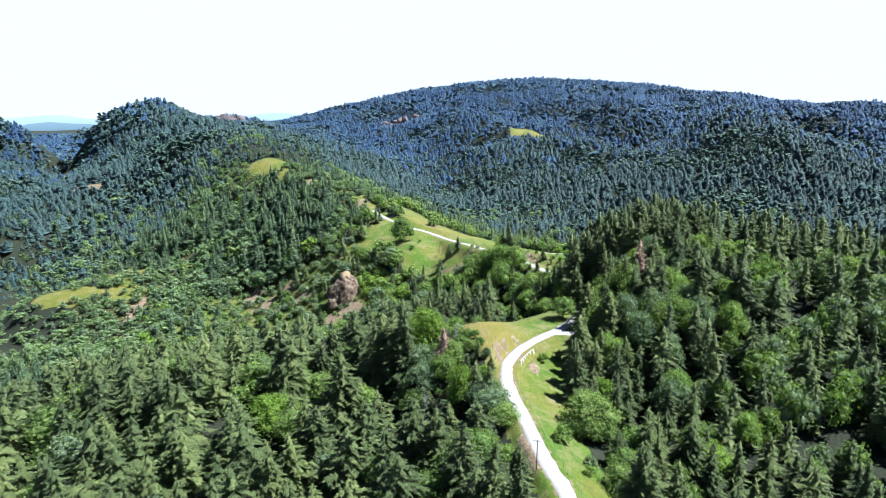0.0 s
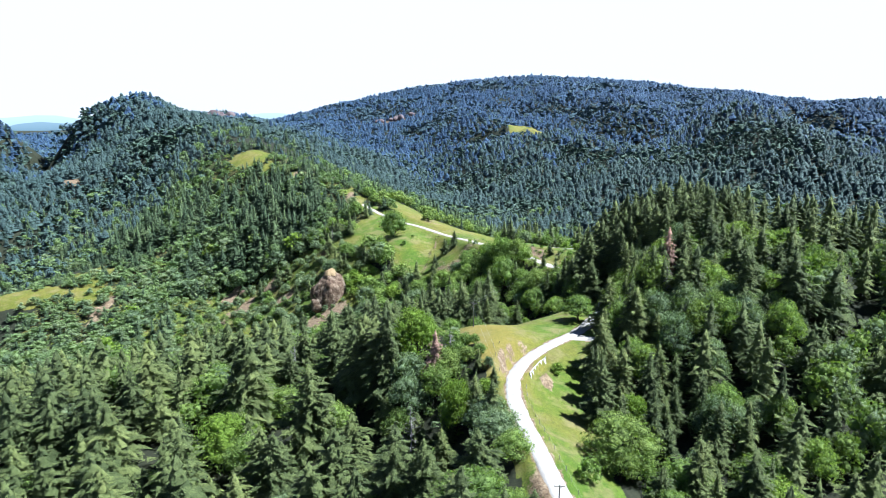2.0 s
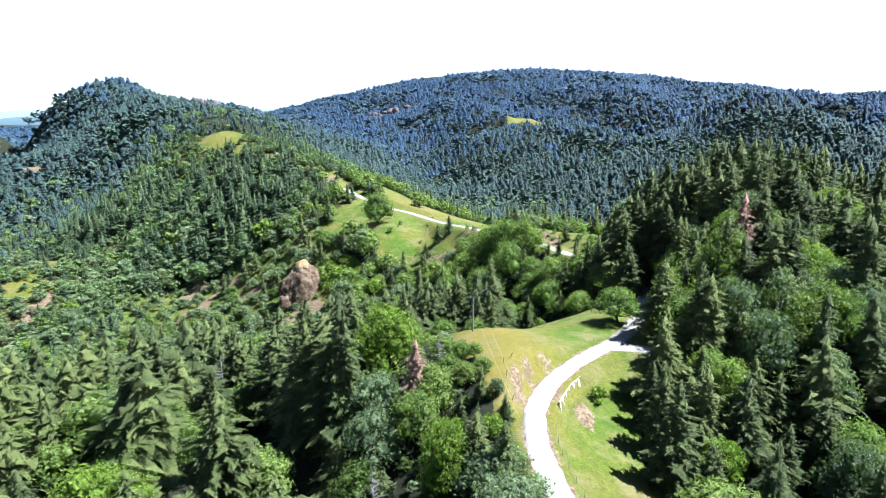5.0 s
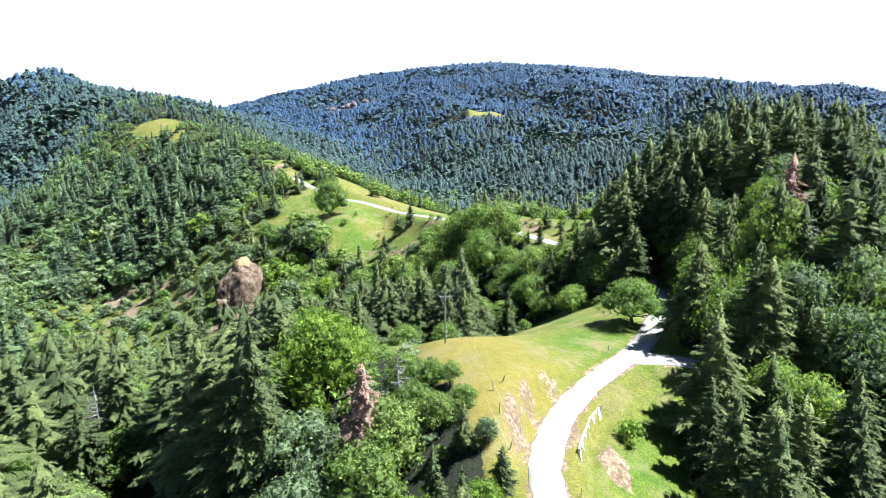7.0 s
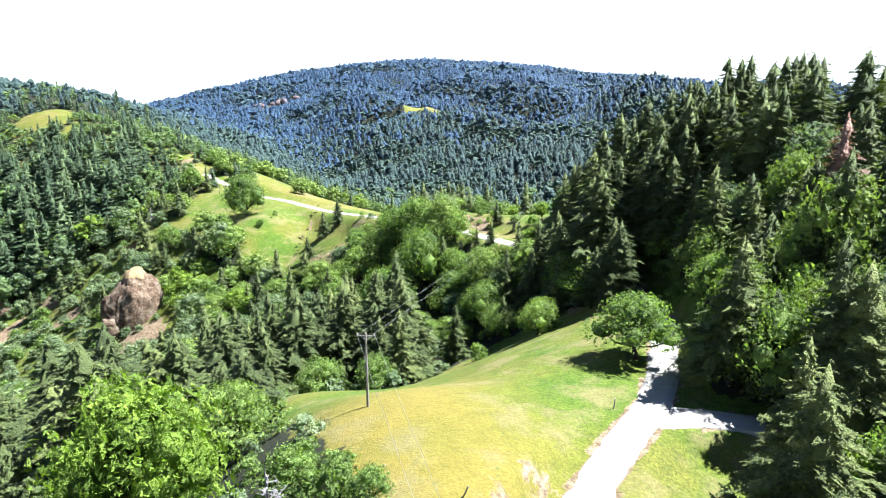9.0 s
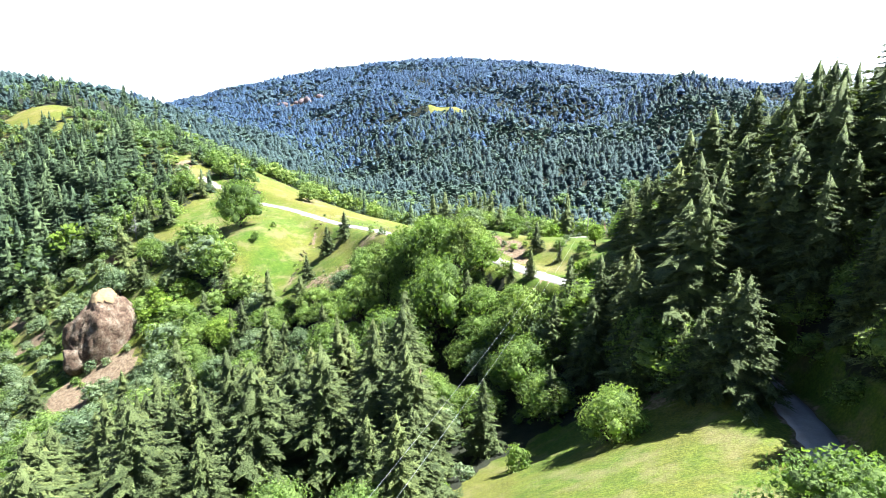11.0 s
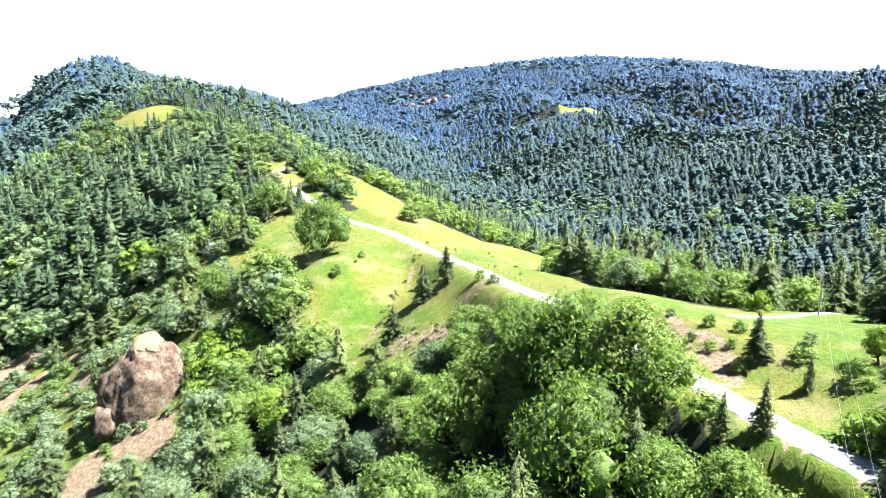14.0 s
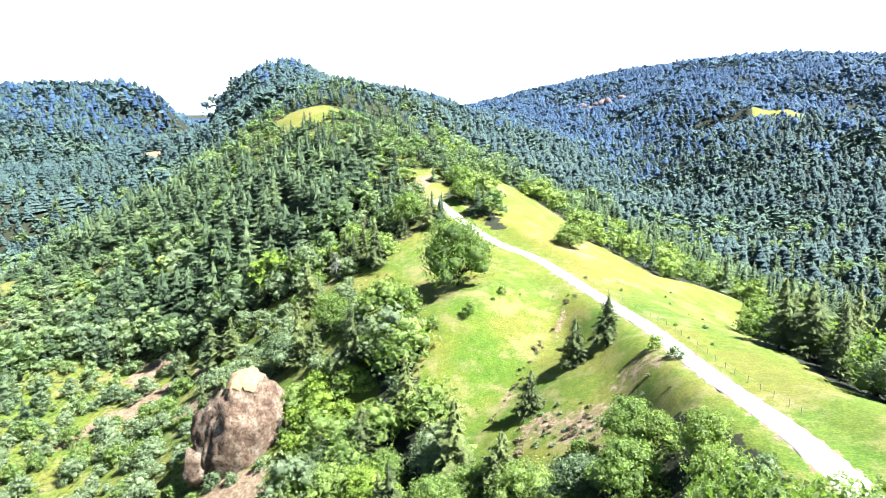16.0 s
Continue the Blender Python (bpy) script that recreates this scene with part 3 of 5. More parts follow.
build_backdrop("mist", 4540, lambda ang: (-400 + 0 * ang, 900 + 0 * ang), "glowing backdrop of white hazy sky")
build_backdrop("far_hills", 4300, far_hills, "faint pale blue hills on the horizon, glowing with painted haze")
build_backdrop("near_hills", 3900, near_hills, "dim blue hills below the horizon, glowing with painted haze")
build_road("road", ROAD_LINE + ROAD_ON[1:], 5.0, "pale gravel mountain road winding along the ridge")


# ---------------------------------------------------------------- trees
def frames_for(way):
    """Two directions across each of the given ones."""
    up = np.where(np.abs(way[:, 2:3]) > 0.9, np.array([[1.0, 0, 0]]), np.array([[0, 0, 1.0]]))
    a = np.cross(way, up)
    a /= np.linalg.norm(a, axis=1)[:, None] + 1e-9
    return a, np.cross(a, way)


def limb(p, q, r, s, sides=5):
    """A tapered limb from p to q, as triangles."""
    p, q = np.array(p, float), np.array(q, float)
    w = (q - p) / np.linalg.norm(q - p)
    a, b = frames_for(w[None])
    ang = np.arange(sides) / sides * 2 * np.pi
    ring = np.cos(ang)[:, None] * a + np.sin(ang)[:, None] * b
    v = np.concatenate([p + ring * r, q + ring * s])
    k = np.arange(sides)
    n = (k + 1) % sides
    return v, np.concatenate([np.stack([k, n, n + sides], 1), np.stack([k, n + sides, k + sides], 1)])


def joined(pieces):
    v, f, n = [], [], 0
    for a, b in pieces:
        v.append(a)
        f.append(b + n)
        n += len(a)
    return np.concatenate(v), np.concatenate(f)


def fir(seed, boughs, sprays, slim=0.21, ragged=0.35, clear=0.05):
    """A fir one unit high: trunk, and a crown of leafy slips on boughs round a close-grown core."""
    rng = np.random.RandomState(seed)
    trunk = joined([limb((0, 0, -0.06), (0, 0, 0.5), 0.017, 0.010), limb((0, 0, 0.5), (0, 0, 0.97), 0.010, 0.001)])
    swell = rng.rand(3) * 6.28

    def reach(f, az):
        r = slim * (1.0 - f) ** 0.78 * (0.6 + 0.4 * min(1, (f - clear + 0.05) / 0.16)) + 0.008
        return r * (1 + 0.14 * math.sin(az * 2 + f * 9 + swell[0]) + 0.12 * math.sin(az * 3 - f * 23 + swell[1]))

    base, tip, half = [], [], []
    for k in range(boughs):
        f = clear + (1 - clear) * (1 - (1 - (k + rng.rand()) / boughs) ** 0.62)
        az = k * 2.399 + rng.rand() * 0.7
        r = reach(f, az) * (1 + ragged * (rng.rand() * 1.6 - 0.9))
        end = np.array([np.cos(az) * r, np.sin(az) * r, f - r * (0.05 + 0.45 * (1 - f) * rng.rand()) + 0.22 * r * f])
        start = np.array([0, 0, f + 0.012])
        side = np.array([-np.sin(az), np.cos(az), 0])
        if sprays == 1:
            end[2] -= 0.3 * r
            base.append(start + (end - start) * 0.25), tip.append(end), half.append(side * r * 0.42)
            continue
        for j in range(sprays):
            s = 0.36 + 0.66 * (j + rng.rand()) / sprays
            p = start + (end - start) * s
            turn = (rng.rand() - 0.5) * 2.2
            away = np.array([np.cos(az + turn), np.sin(az + turn), -0.1 - 0.5 * rng.rand()])
            length = (r * (0.26 + 0.30 * rng.rand()) * (1.25 - 0.5 * s) + 0.010) * (0.72 if sprays > 5 else 1.0)
            across = np.array([-np.sin(az + turn), np.cos(az + turn), (rng.rand() - 0.5) * 1.1])
            base.append(p - away * length * 0.35), tip.append(p + away * length), half.append(across * length * 0.42)
    base, tip, half = np.array(base), np.array(tip), np.array(half)
    if sprays > 1:
        v = np.stack([base + half, tip, base - half], 1).reshape(-1, 3)
        f = np.arange(len(v)).reshape(-1, 3)
    else:
        mid = base * 0.5 + tip * 0.5 - np.array([0, 0, 0.015])
        v = np.stack([base, mid + half, tip, mid - half], 1).reshape(-1, 3)
        k = np.arange(len(base))[:, None] * 4
        f = np.concatenate([k + [0, 1, 2], k + [0, 2, 3]])
    cv, cf = [], []
    tiers, around = (7, 8) if sprays > 1 else (4, 6)
    for k in range(tiers):
        foot = clear + 0.03 + (0.95 - clear) * k / tiers
        top = min(0.985, foot + 1.7 * (0.95 - clear) / tiers)
        ang = np.arange(around) / around * 6.283 + rng.rand()
        n = len(cv)
        for q in ang:
            r = reach(foot, q) * (0.42 + 0.36 * rng.rand()) * (1.0 if sprays > 1 else 0.62)
            cv.append((math.cos(q) * r, math.sin(q) * r, foot - 0.02 + 0.05 * rng.rand()))
        cv.append((0, 0, top))
        cf += [(n + m, n + (m + 1) % around, n + around) for m in range(around)]
    return trunk, (np.concatenate([v, np.array(cv)]), np.concatenate([f, np.array(cf) + len(v)]), np.r_[np.zeros(len(v)), np.ones(len(cv))])


def cones(seed, tiers, slim):
    """A far-off fir one unit high: tiers of ragged skirts."""
    rng = np.random.RandomState(seed)
    v, f = [], []
    for k in range(tiers):
        foot, top = 0.04 + 0.88 * k / tiers, 0.04 + 0.96 * (k + 1.5) / tiers
        ang = np.arange(6) / 6 * 2 * np.pi + rng.rand()
        r = slim * (1 - foot) ** 0.75 * (0.6 + 0.6 * rng.rand(6))
        n = len(v)
        v += [(np.cos(a) * q, np.sin(a) * q, foot + 0.06 * rng.rand()) for a, q in zip(ang, r)] + [(0, 0, min(1.0, top))]
        f += [(n + m, n + (m + 1) % 6, n + 6) for m in range(6)]
    return limb((0, 0, -0.05), (0, 0, 0.3), 0.016, 0.01, 3), (np.array(v), np.array(f), np.ones(len(v)))


BALL = [(0, 0, 1), (0.89, 0, 0.45), (0.28, 0.85, 0.45), (-0.72, 0.53, 0.45), (-0.72, -0.53, 0.45), (0.28, -0.85, 0.45), (0.72, 0.53, -0.45), (-0.28, 0.85, -0.45), (-0.89, 0, -0.45), (-0.28, -0.85, -0.45), (0.72, -0.53, -0.45), (0, 0, -1)]
BALL_SIDES = [(0, 1, 2), (0, 2, 3), (0, 3, 4), (0, 4, 5), (0, 5, 1), (1, 6, 2), (2, 7, 3), (3, 8, 4), (4, 9, 5), (5, 10, 1), (6, 7, 2), (7, 8, 3), (8, 9, 4), (9, 10, 5), (10, 6, 1), (11, 7, 6), (11, 8, 7), (11, 9, 8), (11, 10, 9), (11, 6, 10)]


def broad(seed, leaves, size, wide=0.42, lobes=11, low=0.30, limbs=True):
    """A broad-leaved tree one unit high: trunk with limbs, and a crown of leaf clumps."""
    rng = np.random.RandomState(seed)
    lean = np.array([rng.randn() * 0.04, rng.randn() * 0.04, 0])
    fork = np.array([0, 0, low * 0.75]) + lean
    wood = [limb((0, 0, -0.08), fork, 0.036, 0.026, 6)]
    centres, radii = [], []
    for k in range(lobes):
        az, rise = k * 2.4 + rng.rand(), (k + 0.5) / lobes
        ring = wide * 0.72 * np.sqrt(max(0.02, 1 - rise ** 2)) * (0.7 + 0.5 * rng.rand())
        c = np.array([np.cos(az) * ring, np.sin(az) * ring, low + 0.06 + (0.80 - low) * rise * (0.85 + 0.2 * rng.rand())]) + lean
        centres.append(c), radii.append((0.17 + 0.09 * rng.rand()) * wide / 0.42 * (0.86 if lobes > 15 else 1.0))
        if limbs:
            elbow = fork + (c - fork) * 0.5 + rng.randn(3) * 0.03
            wood += [limb(fork, elbow, 0.016, 0.010, 4), limb(elbow, c, 0.010, 0.003, 4)]
    centres, radii = np.array(centres), np.array(radii)
    pick = rng.choice(lobes, leaves, p=radii ** 2 / (radii ** 2).sum())
    way = rng.randn(leaves, 3)
    way[:, 2] += 0.35
    way /= np.linalg.norm(way, axis=1)[:, None]
    depth = 0.42 + 0.68 * rng.rand(leaves) ** 0.6
    p = centres[pick] + way * (radii[pick] * depth)[:, None] * np.array([1.05, 1.05, 0.82])
    p[:, 2] = np.minimum(p[:, 2], 1.0 - 0.02 * rng.rand(leaves))
    face = way + rng.randn(leaves, 3) * 0.65
    face /= np.linalg.norm(face, axis=1)[:, None]
    a, b = frames_for(face)
    spin = rng.rand(leaves) * 6.28
    u = (a * np.cos(spin)[:, None] + b * np.sin(spin)[:, None]) * (size * (0.6 + 0.8 * rng.rand(leaves)))[:, None]
    w = np.cross(face, u) * (0.55 + 0.35 * rng.rand(leaves))[:, None]
    bend = face * (size * 0.25)
    # the close-grown middle of each clump
    ball = np.array(BALL)
    kept = range(lobes) if leaves > 40 else range(1)
    full = 0.34
    cv = np.concatenate([centres[k] + ball * (radii[k] * (full + 0.3 * rng.rand(12)))[:, None] * np.array([1.05, 1.05, 0.82]) for k in kept])
    cf = np.concatenate([np.array(BALL_SIDES) + 12 * n for n in range(len(kept))])
    if leaves > 150:
        v = np.stack([p - u - w * 0.6 + bend, p + u - w * 0.6, p + w * 1.3], 1).reshape(-1, 3)
        f = np.arange(len(v)).reshape(-1, 3)
    else:
        v = np.stack([p - u, p + w + bend, p + u * 0.9, p - w + bend], 1).reshape(-1, 3)
        k = np.arange(leaves)[:, None] * 4
        f = np.concatenate([k + [0, 1, 2], k + [0, 2, 3]])
    return joined(wood), (np.concatenate([v, cv]), np.concatenate([f, cf + len(v)]), np.r_[np.zeros(len(v)), np.ones(len(cv))])


FIRS_NEAR = [fir(11, 200, 10, 0.22), fir(12, 190, 10, 0.20, 0.45, 0.12), fir(13, 200, 10, 0.185, 0.4, 0.04), fir(14, 190, 10, 0.25, 0.5, 0.13), fir(15, 190, 10, 0.28, 0.45, 0.03)]
FIRS_MID = [fir(21, 95, 3, 0.24), fir(22, 90, 3, 0.22, 0.45, 0.08), fir(23, 90, 3, 0.27, 0.5, 0.1)]
FIRS_FAR = [fir(31, 66, 1, 0.30, 0.45), fir(32, 62, 1, 0.33, 0.5), fir(33, 62, 1, 0.27, 0.45)]
FIRS_TINY = [cones(41, 4, 0.36), cones(42, 4, 0.42), cones(43, 4, 0.32), cones(44, 3, 0.46)]
FIRS_DIM = [cones(45, 6, 0.31), cones(46, 6, 0.36), cones(47, 6, 0.27), cones(48, 5, 0.40)]
BROADS_NEAR = [broad(51, 3600, 0.023, 0.42, 17), broad(52, 3600, 0.024, 0.46, 19, 0.26), broad(53, 3400, 0.023, 0.38, 18, 0.22), broad(54, 3900, 0.023, 0.5, 20, 0.28), broad(55, 5200, 0.021, 0.56, 26, 0.16), broad(56, 4400, 0.020, 0.36, 26, 0.3)]
BROADS_MID = [broad(61, 640, 0.042, 0.44, 11, 0.2, False), broad(62, 640, 0.044, 0.5, 13, 0.22, False), broad(63, 600, 0.042, 0.4, 11, 0.15, False)]
BROADS_FAR = [broad(71, 210, 0.072, 0.42, 6, 0.12, False), broad(72, 210, 0.076, 0.46, 7, 0.12, False), broad(73, 200, 0.072, 0.38, 6, 0.1, False)]
BROADS_DIM = [broad(84, 18, 0.2, 0.44, 6, 0.1, False), broad(85, 18, 0.2, 0.48, 7, 0.1, False), broad(86, 16, 0.22, 0.4, 6, 0.1, False)]
BROADS_TINY = [broad(81, 7, 0.26, 0.46, 3, 0.1, False), broad(82, 7, 0.28, 0.5, 3, 0.1, False)]
SHRUBS = [broad(91, 520, 0.062, 0.55, 9, 0.05, False), broad(92, 520, 0.066, 0.62, 10, 0.02, False), broad(93, 480, 0.06, 0.5, 8, 0.08, False)]


def woods(name, spots, shapes, leaf, label, trunks=True):
    """Many trees joined into one mesh. spots: x, y, z, height, width factor, turn, own shade."""
    spots = np.asarray(spots)
    if not len(spots):
        return None
    V, F, M, S, C, n = [], [], [], [], [], 0
    kind = np.arange(len(spots)) % len(shapes)
    for k, (trunk, crown) in enumerate(shapes):
        s = spots[kind == k]
        if not len(s):
            continue
        c, q = np.cos(s[:, 5])[:, None], np.sin(s[:, 5])[:, None]
        for slot, shape in ((0, crown), (1, trunk))[: 2 if trunks else 1]:
            v, f = shape[:2]
            hw = (s[:, 3] * s[:, 4])[:, None]
            x, y = v[None, :, 0] * hw, v[None, :, 1] * hw
            p = np.stack([x * c - y * q + s[:, 0:1], x * q + y * c + s[:, 1:2], v[None, :, 2] * s[:, 3:4] + s[:, 2:3]], -1)
            V.append(p.reshape(-1, 3))
            F.append((f[None] + (np.arange(len(s)) * len(v))[:, None, None]).reshape(-1, 3) + n)
            M.append(np.full(len(s) * len(f), slot))
            S.append(np.repeat(s[:, 6], len(v)))
            C.append(np.tile(shape[2] if len(shape) > 2 else np.ones(len(v)), len(s)))
            n += p.shape[0] * p.shape[1]
    me = mesh_from(name, np.concatenate(V), np.concatenate(F), [leaf, BARK])
    me.polygons.foreach_set("material_index", np.concatenate(M).astype(np.int32))
    me.attributes.new("tree", "FLOAT", "POINT").data.foreach_set("value", np.concatenate(S).astype(np.float32))
    me.attributes.new("solid", "FLOAT", "POINT").data.foreach_set("value", np.concatenate(C).astype(np.float32))
    return tagged(new(name, me), label, "forest", kind="stuff")


TREE_MESH = {}


def tree(kind, k, leaf, x, y, high, wide, turn, label, group="", z=None):
    """One tree of its own: an empty at its foot with trunk and crown."""
    shapes = {"fir_tree": FIRS_NEAR, "oak_tree": BROADS_NEAR, "shrub": SHRUBS}[kind]
    key = (kind, k % len(shapes), leaf.name)
    if key not in TREE_MESH:
        (tv, tf), (cv, cf, core) = shapes[k % len(shapes)]
        TREE_MESH[key] = mesh_from("trunk", tv, tf, BARK), mesh_from("crown", cv, cf, leaf)
        TREE_MESH[key][1].attributes.new("solid", "FLOAT", "POINT").data.foreach_set("value", core.astype(np.float32))
    root = tagged(new(kind), label, "tree" if kind != "shrub" else "shrub", group)
    z = float(land(np.array([x]), np.array([y]))[0]) if z is None else z
    root.matrix_world = pose(x, y, z - 0.1, 0, 0, math.degrees(turn)) @ Matrix.Diagonal((high * wide, high * wide, high, 1))
    for name, me in zip(("trunk", "crown"), TREE_MESH[key]):
        o = new(name, me)
        o.parent = root
    return root


def path_distance(x, y):
    """How near the flight comes to a place while it lies ahead."""
    s = np.clip(y - 78, -145, 222)
    return np.hypot(x - 10, y - s)


def scatter(rng, x0, x1, y0, y1, gap, loose=0.5):
    xs, ys = np.arange(x0, x1, gap), np.arange(y0, y1, gap)
    gx, gy = np.meshgrid(xs, ys)
    gx = gx + (np.arange(len(ys)) % 2)[:, None] * gap / 2
    x = (gx + rng.uniform(-loose, loose, gx.shape) * gap).ravel()
    y = (gy + rng.uniform(-loose, loose, gy.shape) * gap).ravel()
    return x, y


def patchy(x, y, size, seed):
    p, q = x / size + seed * 1.7, y / size - seed * 2.3
    return 0.5 + 0.25 * (np.sin(p * 2 + 1.7 * np.sin(q * 1.3)) + np.cos(q * 2.2 + 1.5 * np.sin(p * 1.1 + 2)))


def in_sight(x, y):
    """The wedge of land that the flight looks over."""
    ahead = (y > -70) & (x < 60 + 0.80 * (y + 150)) & (x > -60 - 0.84 * (y + 150) - 0.2 * np.clip(y - 500, 0, 900))
    late = (y > 200) & (x > -20 - 1.62 * (y - 215)) & (x < 60 + 1.0 * (y + 40))
    return ahead | late


def plant():
    rng = np.random.RandomState(7)
    sets = []
    for x0, x1, y0, y1, gap in ((-340, 260, -70, 640, 9.0), (-1700, 1700, 0, 1500, 9.6), (-2000, 2400, 1500, 2740, 11.6)):
        x, y = scatter(rng, x0, x1, y0, y1, gap, 0.5 if gap < 9.2 else 0.8)
        inner = (x > -340) & (x < 260) & (y < 640)
        keep = in_sight(x, y) & (np.ones(len(x), bool) if gap < 9.2 else ~inner)
        x, y = x[keep], y[keep]
        sets.append((x, y, np.full(len(x), gap)))
    x, y = scatter(rng, -1300, -340, 480, 1330, 12.5, 0.8)  # close woods on the far left hills
    keep = in_sight(x, y)
    sets.append((x[keep], y[keep], np.full(keep.sum(), 10.2)))
    x, y = scatter(rng, -330, -58, 290, 640, 10.5, 0.8)  # the slopes to the left are closer grown
    keep = in_sight(x, y) & (np.hypot(x + 47, y - 404) > 22)
    sets.append((x[keep], y[keep], np.full(keep.sum(), 9.0)))
    x, y = scatter(rng, 56, 122, 118, 290, 6.5)  # the close-grown dark wood by the road
    keep = x > 60 + 0.46 * np.clip(y - 232, 0, 100)
    x, y = x[keep], y[keep]
    sets.append((x, y, np.full(len(x), 8.4)))
    x, y, gap = (np.concatenate(c) for c in zip(*sets))
    clear = ((open_ground(x, y) > 0) | (bare_earth(x, y) > 0)) & ~((x < -280) & (y < 600) & (rng.rand(len(x)) < 0.25))
    near = (np.abs(x) < 250) & (y < 620)
    d, _ = road_near(x[near], y[near])
    c = clear[near]
    c |= (x[near] > -19) & (x[near] < 14) & (y[near] > 86) & (y[near] < 146)
    c |= (x[near] > 44) & (x[near] < 66 + 0.45 * (y[near] - 238)) & (y[near] > 238) & (y[near] < 332)
    c |= np.hypot(x[near] + 88, (y[near] - 346) * 0.8) < 17.5
    c[d < np.where((y[near] > 168) & (y[near] < 236), 5.0, 7.0)] = True
    clear[near] = c
    clear |= (x < 10) & (y < 200) & (rng.rand(len(x)) < 0.40)
    clear |= (x > 66) & (y < 190) & (rng.rand(len(x)) < 0.22)
    clear |= (x > -150) & (x < -92) & (y > 605) & (y < 725) & (rng.rand(len(x)) < 0.8)
    x, y, gap = x[~clear], y[~clear], gap[~clear]
    z = land(x, y) - 0.2
    dist = path_distance(x, y)
    n = len(x)
    # share of broad-leaved trees by district
    share = 0.30 + 0.5 * (patchy(x, y, 60, 1) - 0.5)
    share = np.where((x < -40) & (y > 270) & (y < 440), 0.72 + 0.3 * (patchy(x, y, 40, 2) - 0.5), share)
    share = np.where((x > -20) & (x < 70) & (y > 215) & (y < 330), 0.85, share)
    share = np.where((x > 70) & (y < 130), 0.40, share)
    share = np.where((x < 5) & (y < 190), 0.20 + 0.3 * (patchy(x, y, 45, 3) - 0.5), share)
    share = np.where((x > 64) & (y > 130) & (y < 300), np.where((x > 84) & (y < 190), 0.42, 0.05), share)
    share = np.where((x > 62) & (y > 60) & (y < 172), np.where(x > 60 + 0.18 * y, 0.48, 0.2), share)
    share = np.where((x < -60) & (y > 430) & (y < 640), 0.38 + 0.5 * (patchy(x, y, 50, 11) - 0.5), share)
    share = np.where((x < -250) & (y > 300) & (y < 480), 0.75, share)
    share = np.where((x < -70) & (x > -270) & (y > 530) & (y < 625), 0.6, share)
    share = np.where((y > 640), 0.14 + 2.4 * np.clip(0.6 * patchy(x, y, 130, 4) + 0.4 * patchy(x, y, 47, 8) - 0.44, 0, 0.34), share)
    share = np.where((x > -70) & (x < 70) & (y > 380) & (y < 600), 0.88, share)
    share = np.where((x > -48) & (x < 22) & (y > 190) & (y < 252), 0.06, share)
    scrub = scrub_land(x, y)
    share = np.where(scrub, 0.93, share)
    share = np.where((x < -110) & (y > 436) & (y < 560), 0.40 + 0.6 * (patchy(x, y, 50, 11) - 0.5), share)
    leafy = rng.rand(n) < share
    high = np.where(leafy, rng.uniform(8, 14, n), rng.uniform(13, 24, n))
    high = np.where((x > 66) & (y > 120) & (y < 310) & ~leafy, np.where(y > 236, rng.uniform(12, 19, n), rng.uniform(20, 31, n)), high)
    high = np.where((x > 40) & (y < 130), high * 1.15, high)
    high = np.where(leafy & (x > 62) & (y > 60) & (y < 172), rng.uniform(13, 21, n), high)
    high = np.where((x < 10) & (y < 200), high * np.where((x > -22) & (y > 45), 0.8, 1.4), high)
    high = np.where((x < -250) & (y > 300) & (y < 480), high * 0.45, high)
    high = np.where((x < -130) & (x > -320) & (y > 600) & (y < 780), high * 0.7, high)
    high = np.where((x < -60) & (x > -115) & (y > 425) & (y < 490), high * 0.7, high)
    high = np.where((x < -40) & (y > 250) & (y < 480), high * np.where(leafy, 1.0, 0.85), high)
    wide_up = np.where((x < -40) & (x > -320) & (y > 250) & (y < 660), np.where(leafy, 1.05, 1.15), 1.0)
    high = np.where(leafy & (wide_up > 1), high * 1.25, high)
    high = np.where((x < -60) & (y >= 480) & (y < 700), high * 0.8, high)
    high = np.where((x < -130) & (x > -270) & (y > 530) & (y < 625), high * 0.6, high)
    high = np.where((x < -70) & (x > -130) & (y > 480) & (y < 590), high * 0.6, high)
    high = np.where((x > -60) & (x < 120) & (y > 380) & (y < 640), high * 0.8, high)
    high = np.where((x > -20) & (x < 60) & (y > 150) & (y < 330), high * 0.8, high)
    high = np.where((x > -48) & (x < 22) & (y > 190) & (y < 252) & ~leafy, rng.uniform(19, 31, n), high)
    high = np.where(scrub & leafy, rng.uniform(3.2, 8.0, n), high)
    high = np.where((x < -110) & (x > -330) & (y > 430) & (y < 570) & ~leafy, high * 1.35, high)
    high = np.where((x > 60) & (x < 86) & (y > 138) & (y < 192), high * 0.8, high)
    wide = rng.uniform(0.85, 1.2, n) * np.where(gap > 11, 1.5, np.where(gap > 9.2, 1.42, 1.08)) * np.where(leafy, np.where((x > 62) & (y < 180), 0.7, 1.05), 1.0) * wide_up
    high = np.where(gap > 9.2, high * rng.uniform(0.65, 1.15, n) * (0.62 + 0.36 * patchy(x, y, 55, 9)) * np.where(leafy, 1.3, 1.0), high)
    wide = np.where((x < 10) & (y < 200) & ~leafy, wide * 1.22, wide)
    turn, shade = rng.uniform(0, 6.28, n), rng.rand(n)
    shade = np.where(gap > 9.2, np.clip(0.75 * (patchy(x, y, 90, 5) * 0.55 + patchy(x, y, 33, 6) * 0.45) + 0.4 * (shade - 0.3), 0, 0.99), shade)
    shade = np.where(leafy & (x < -60) & (y > 270) & (y < 430), 0.3 + 0.62 * shade, shade)
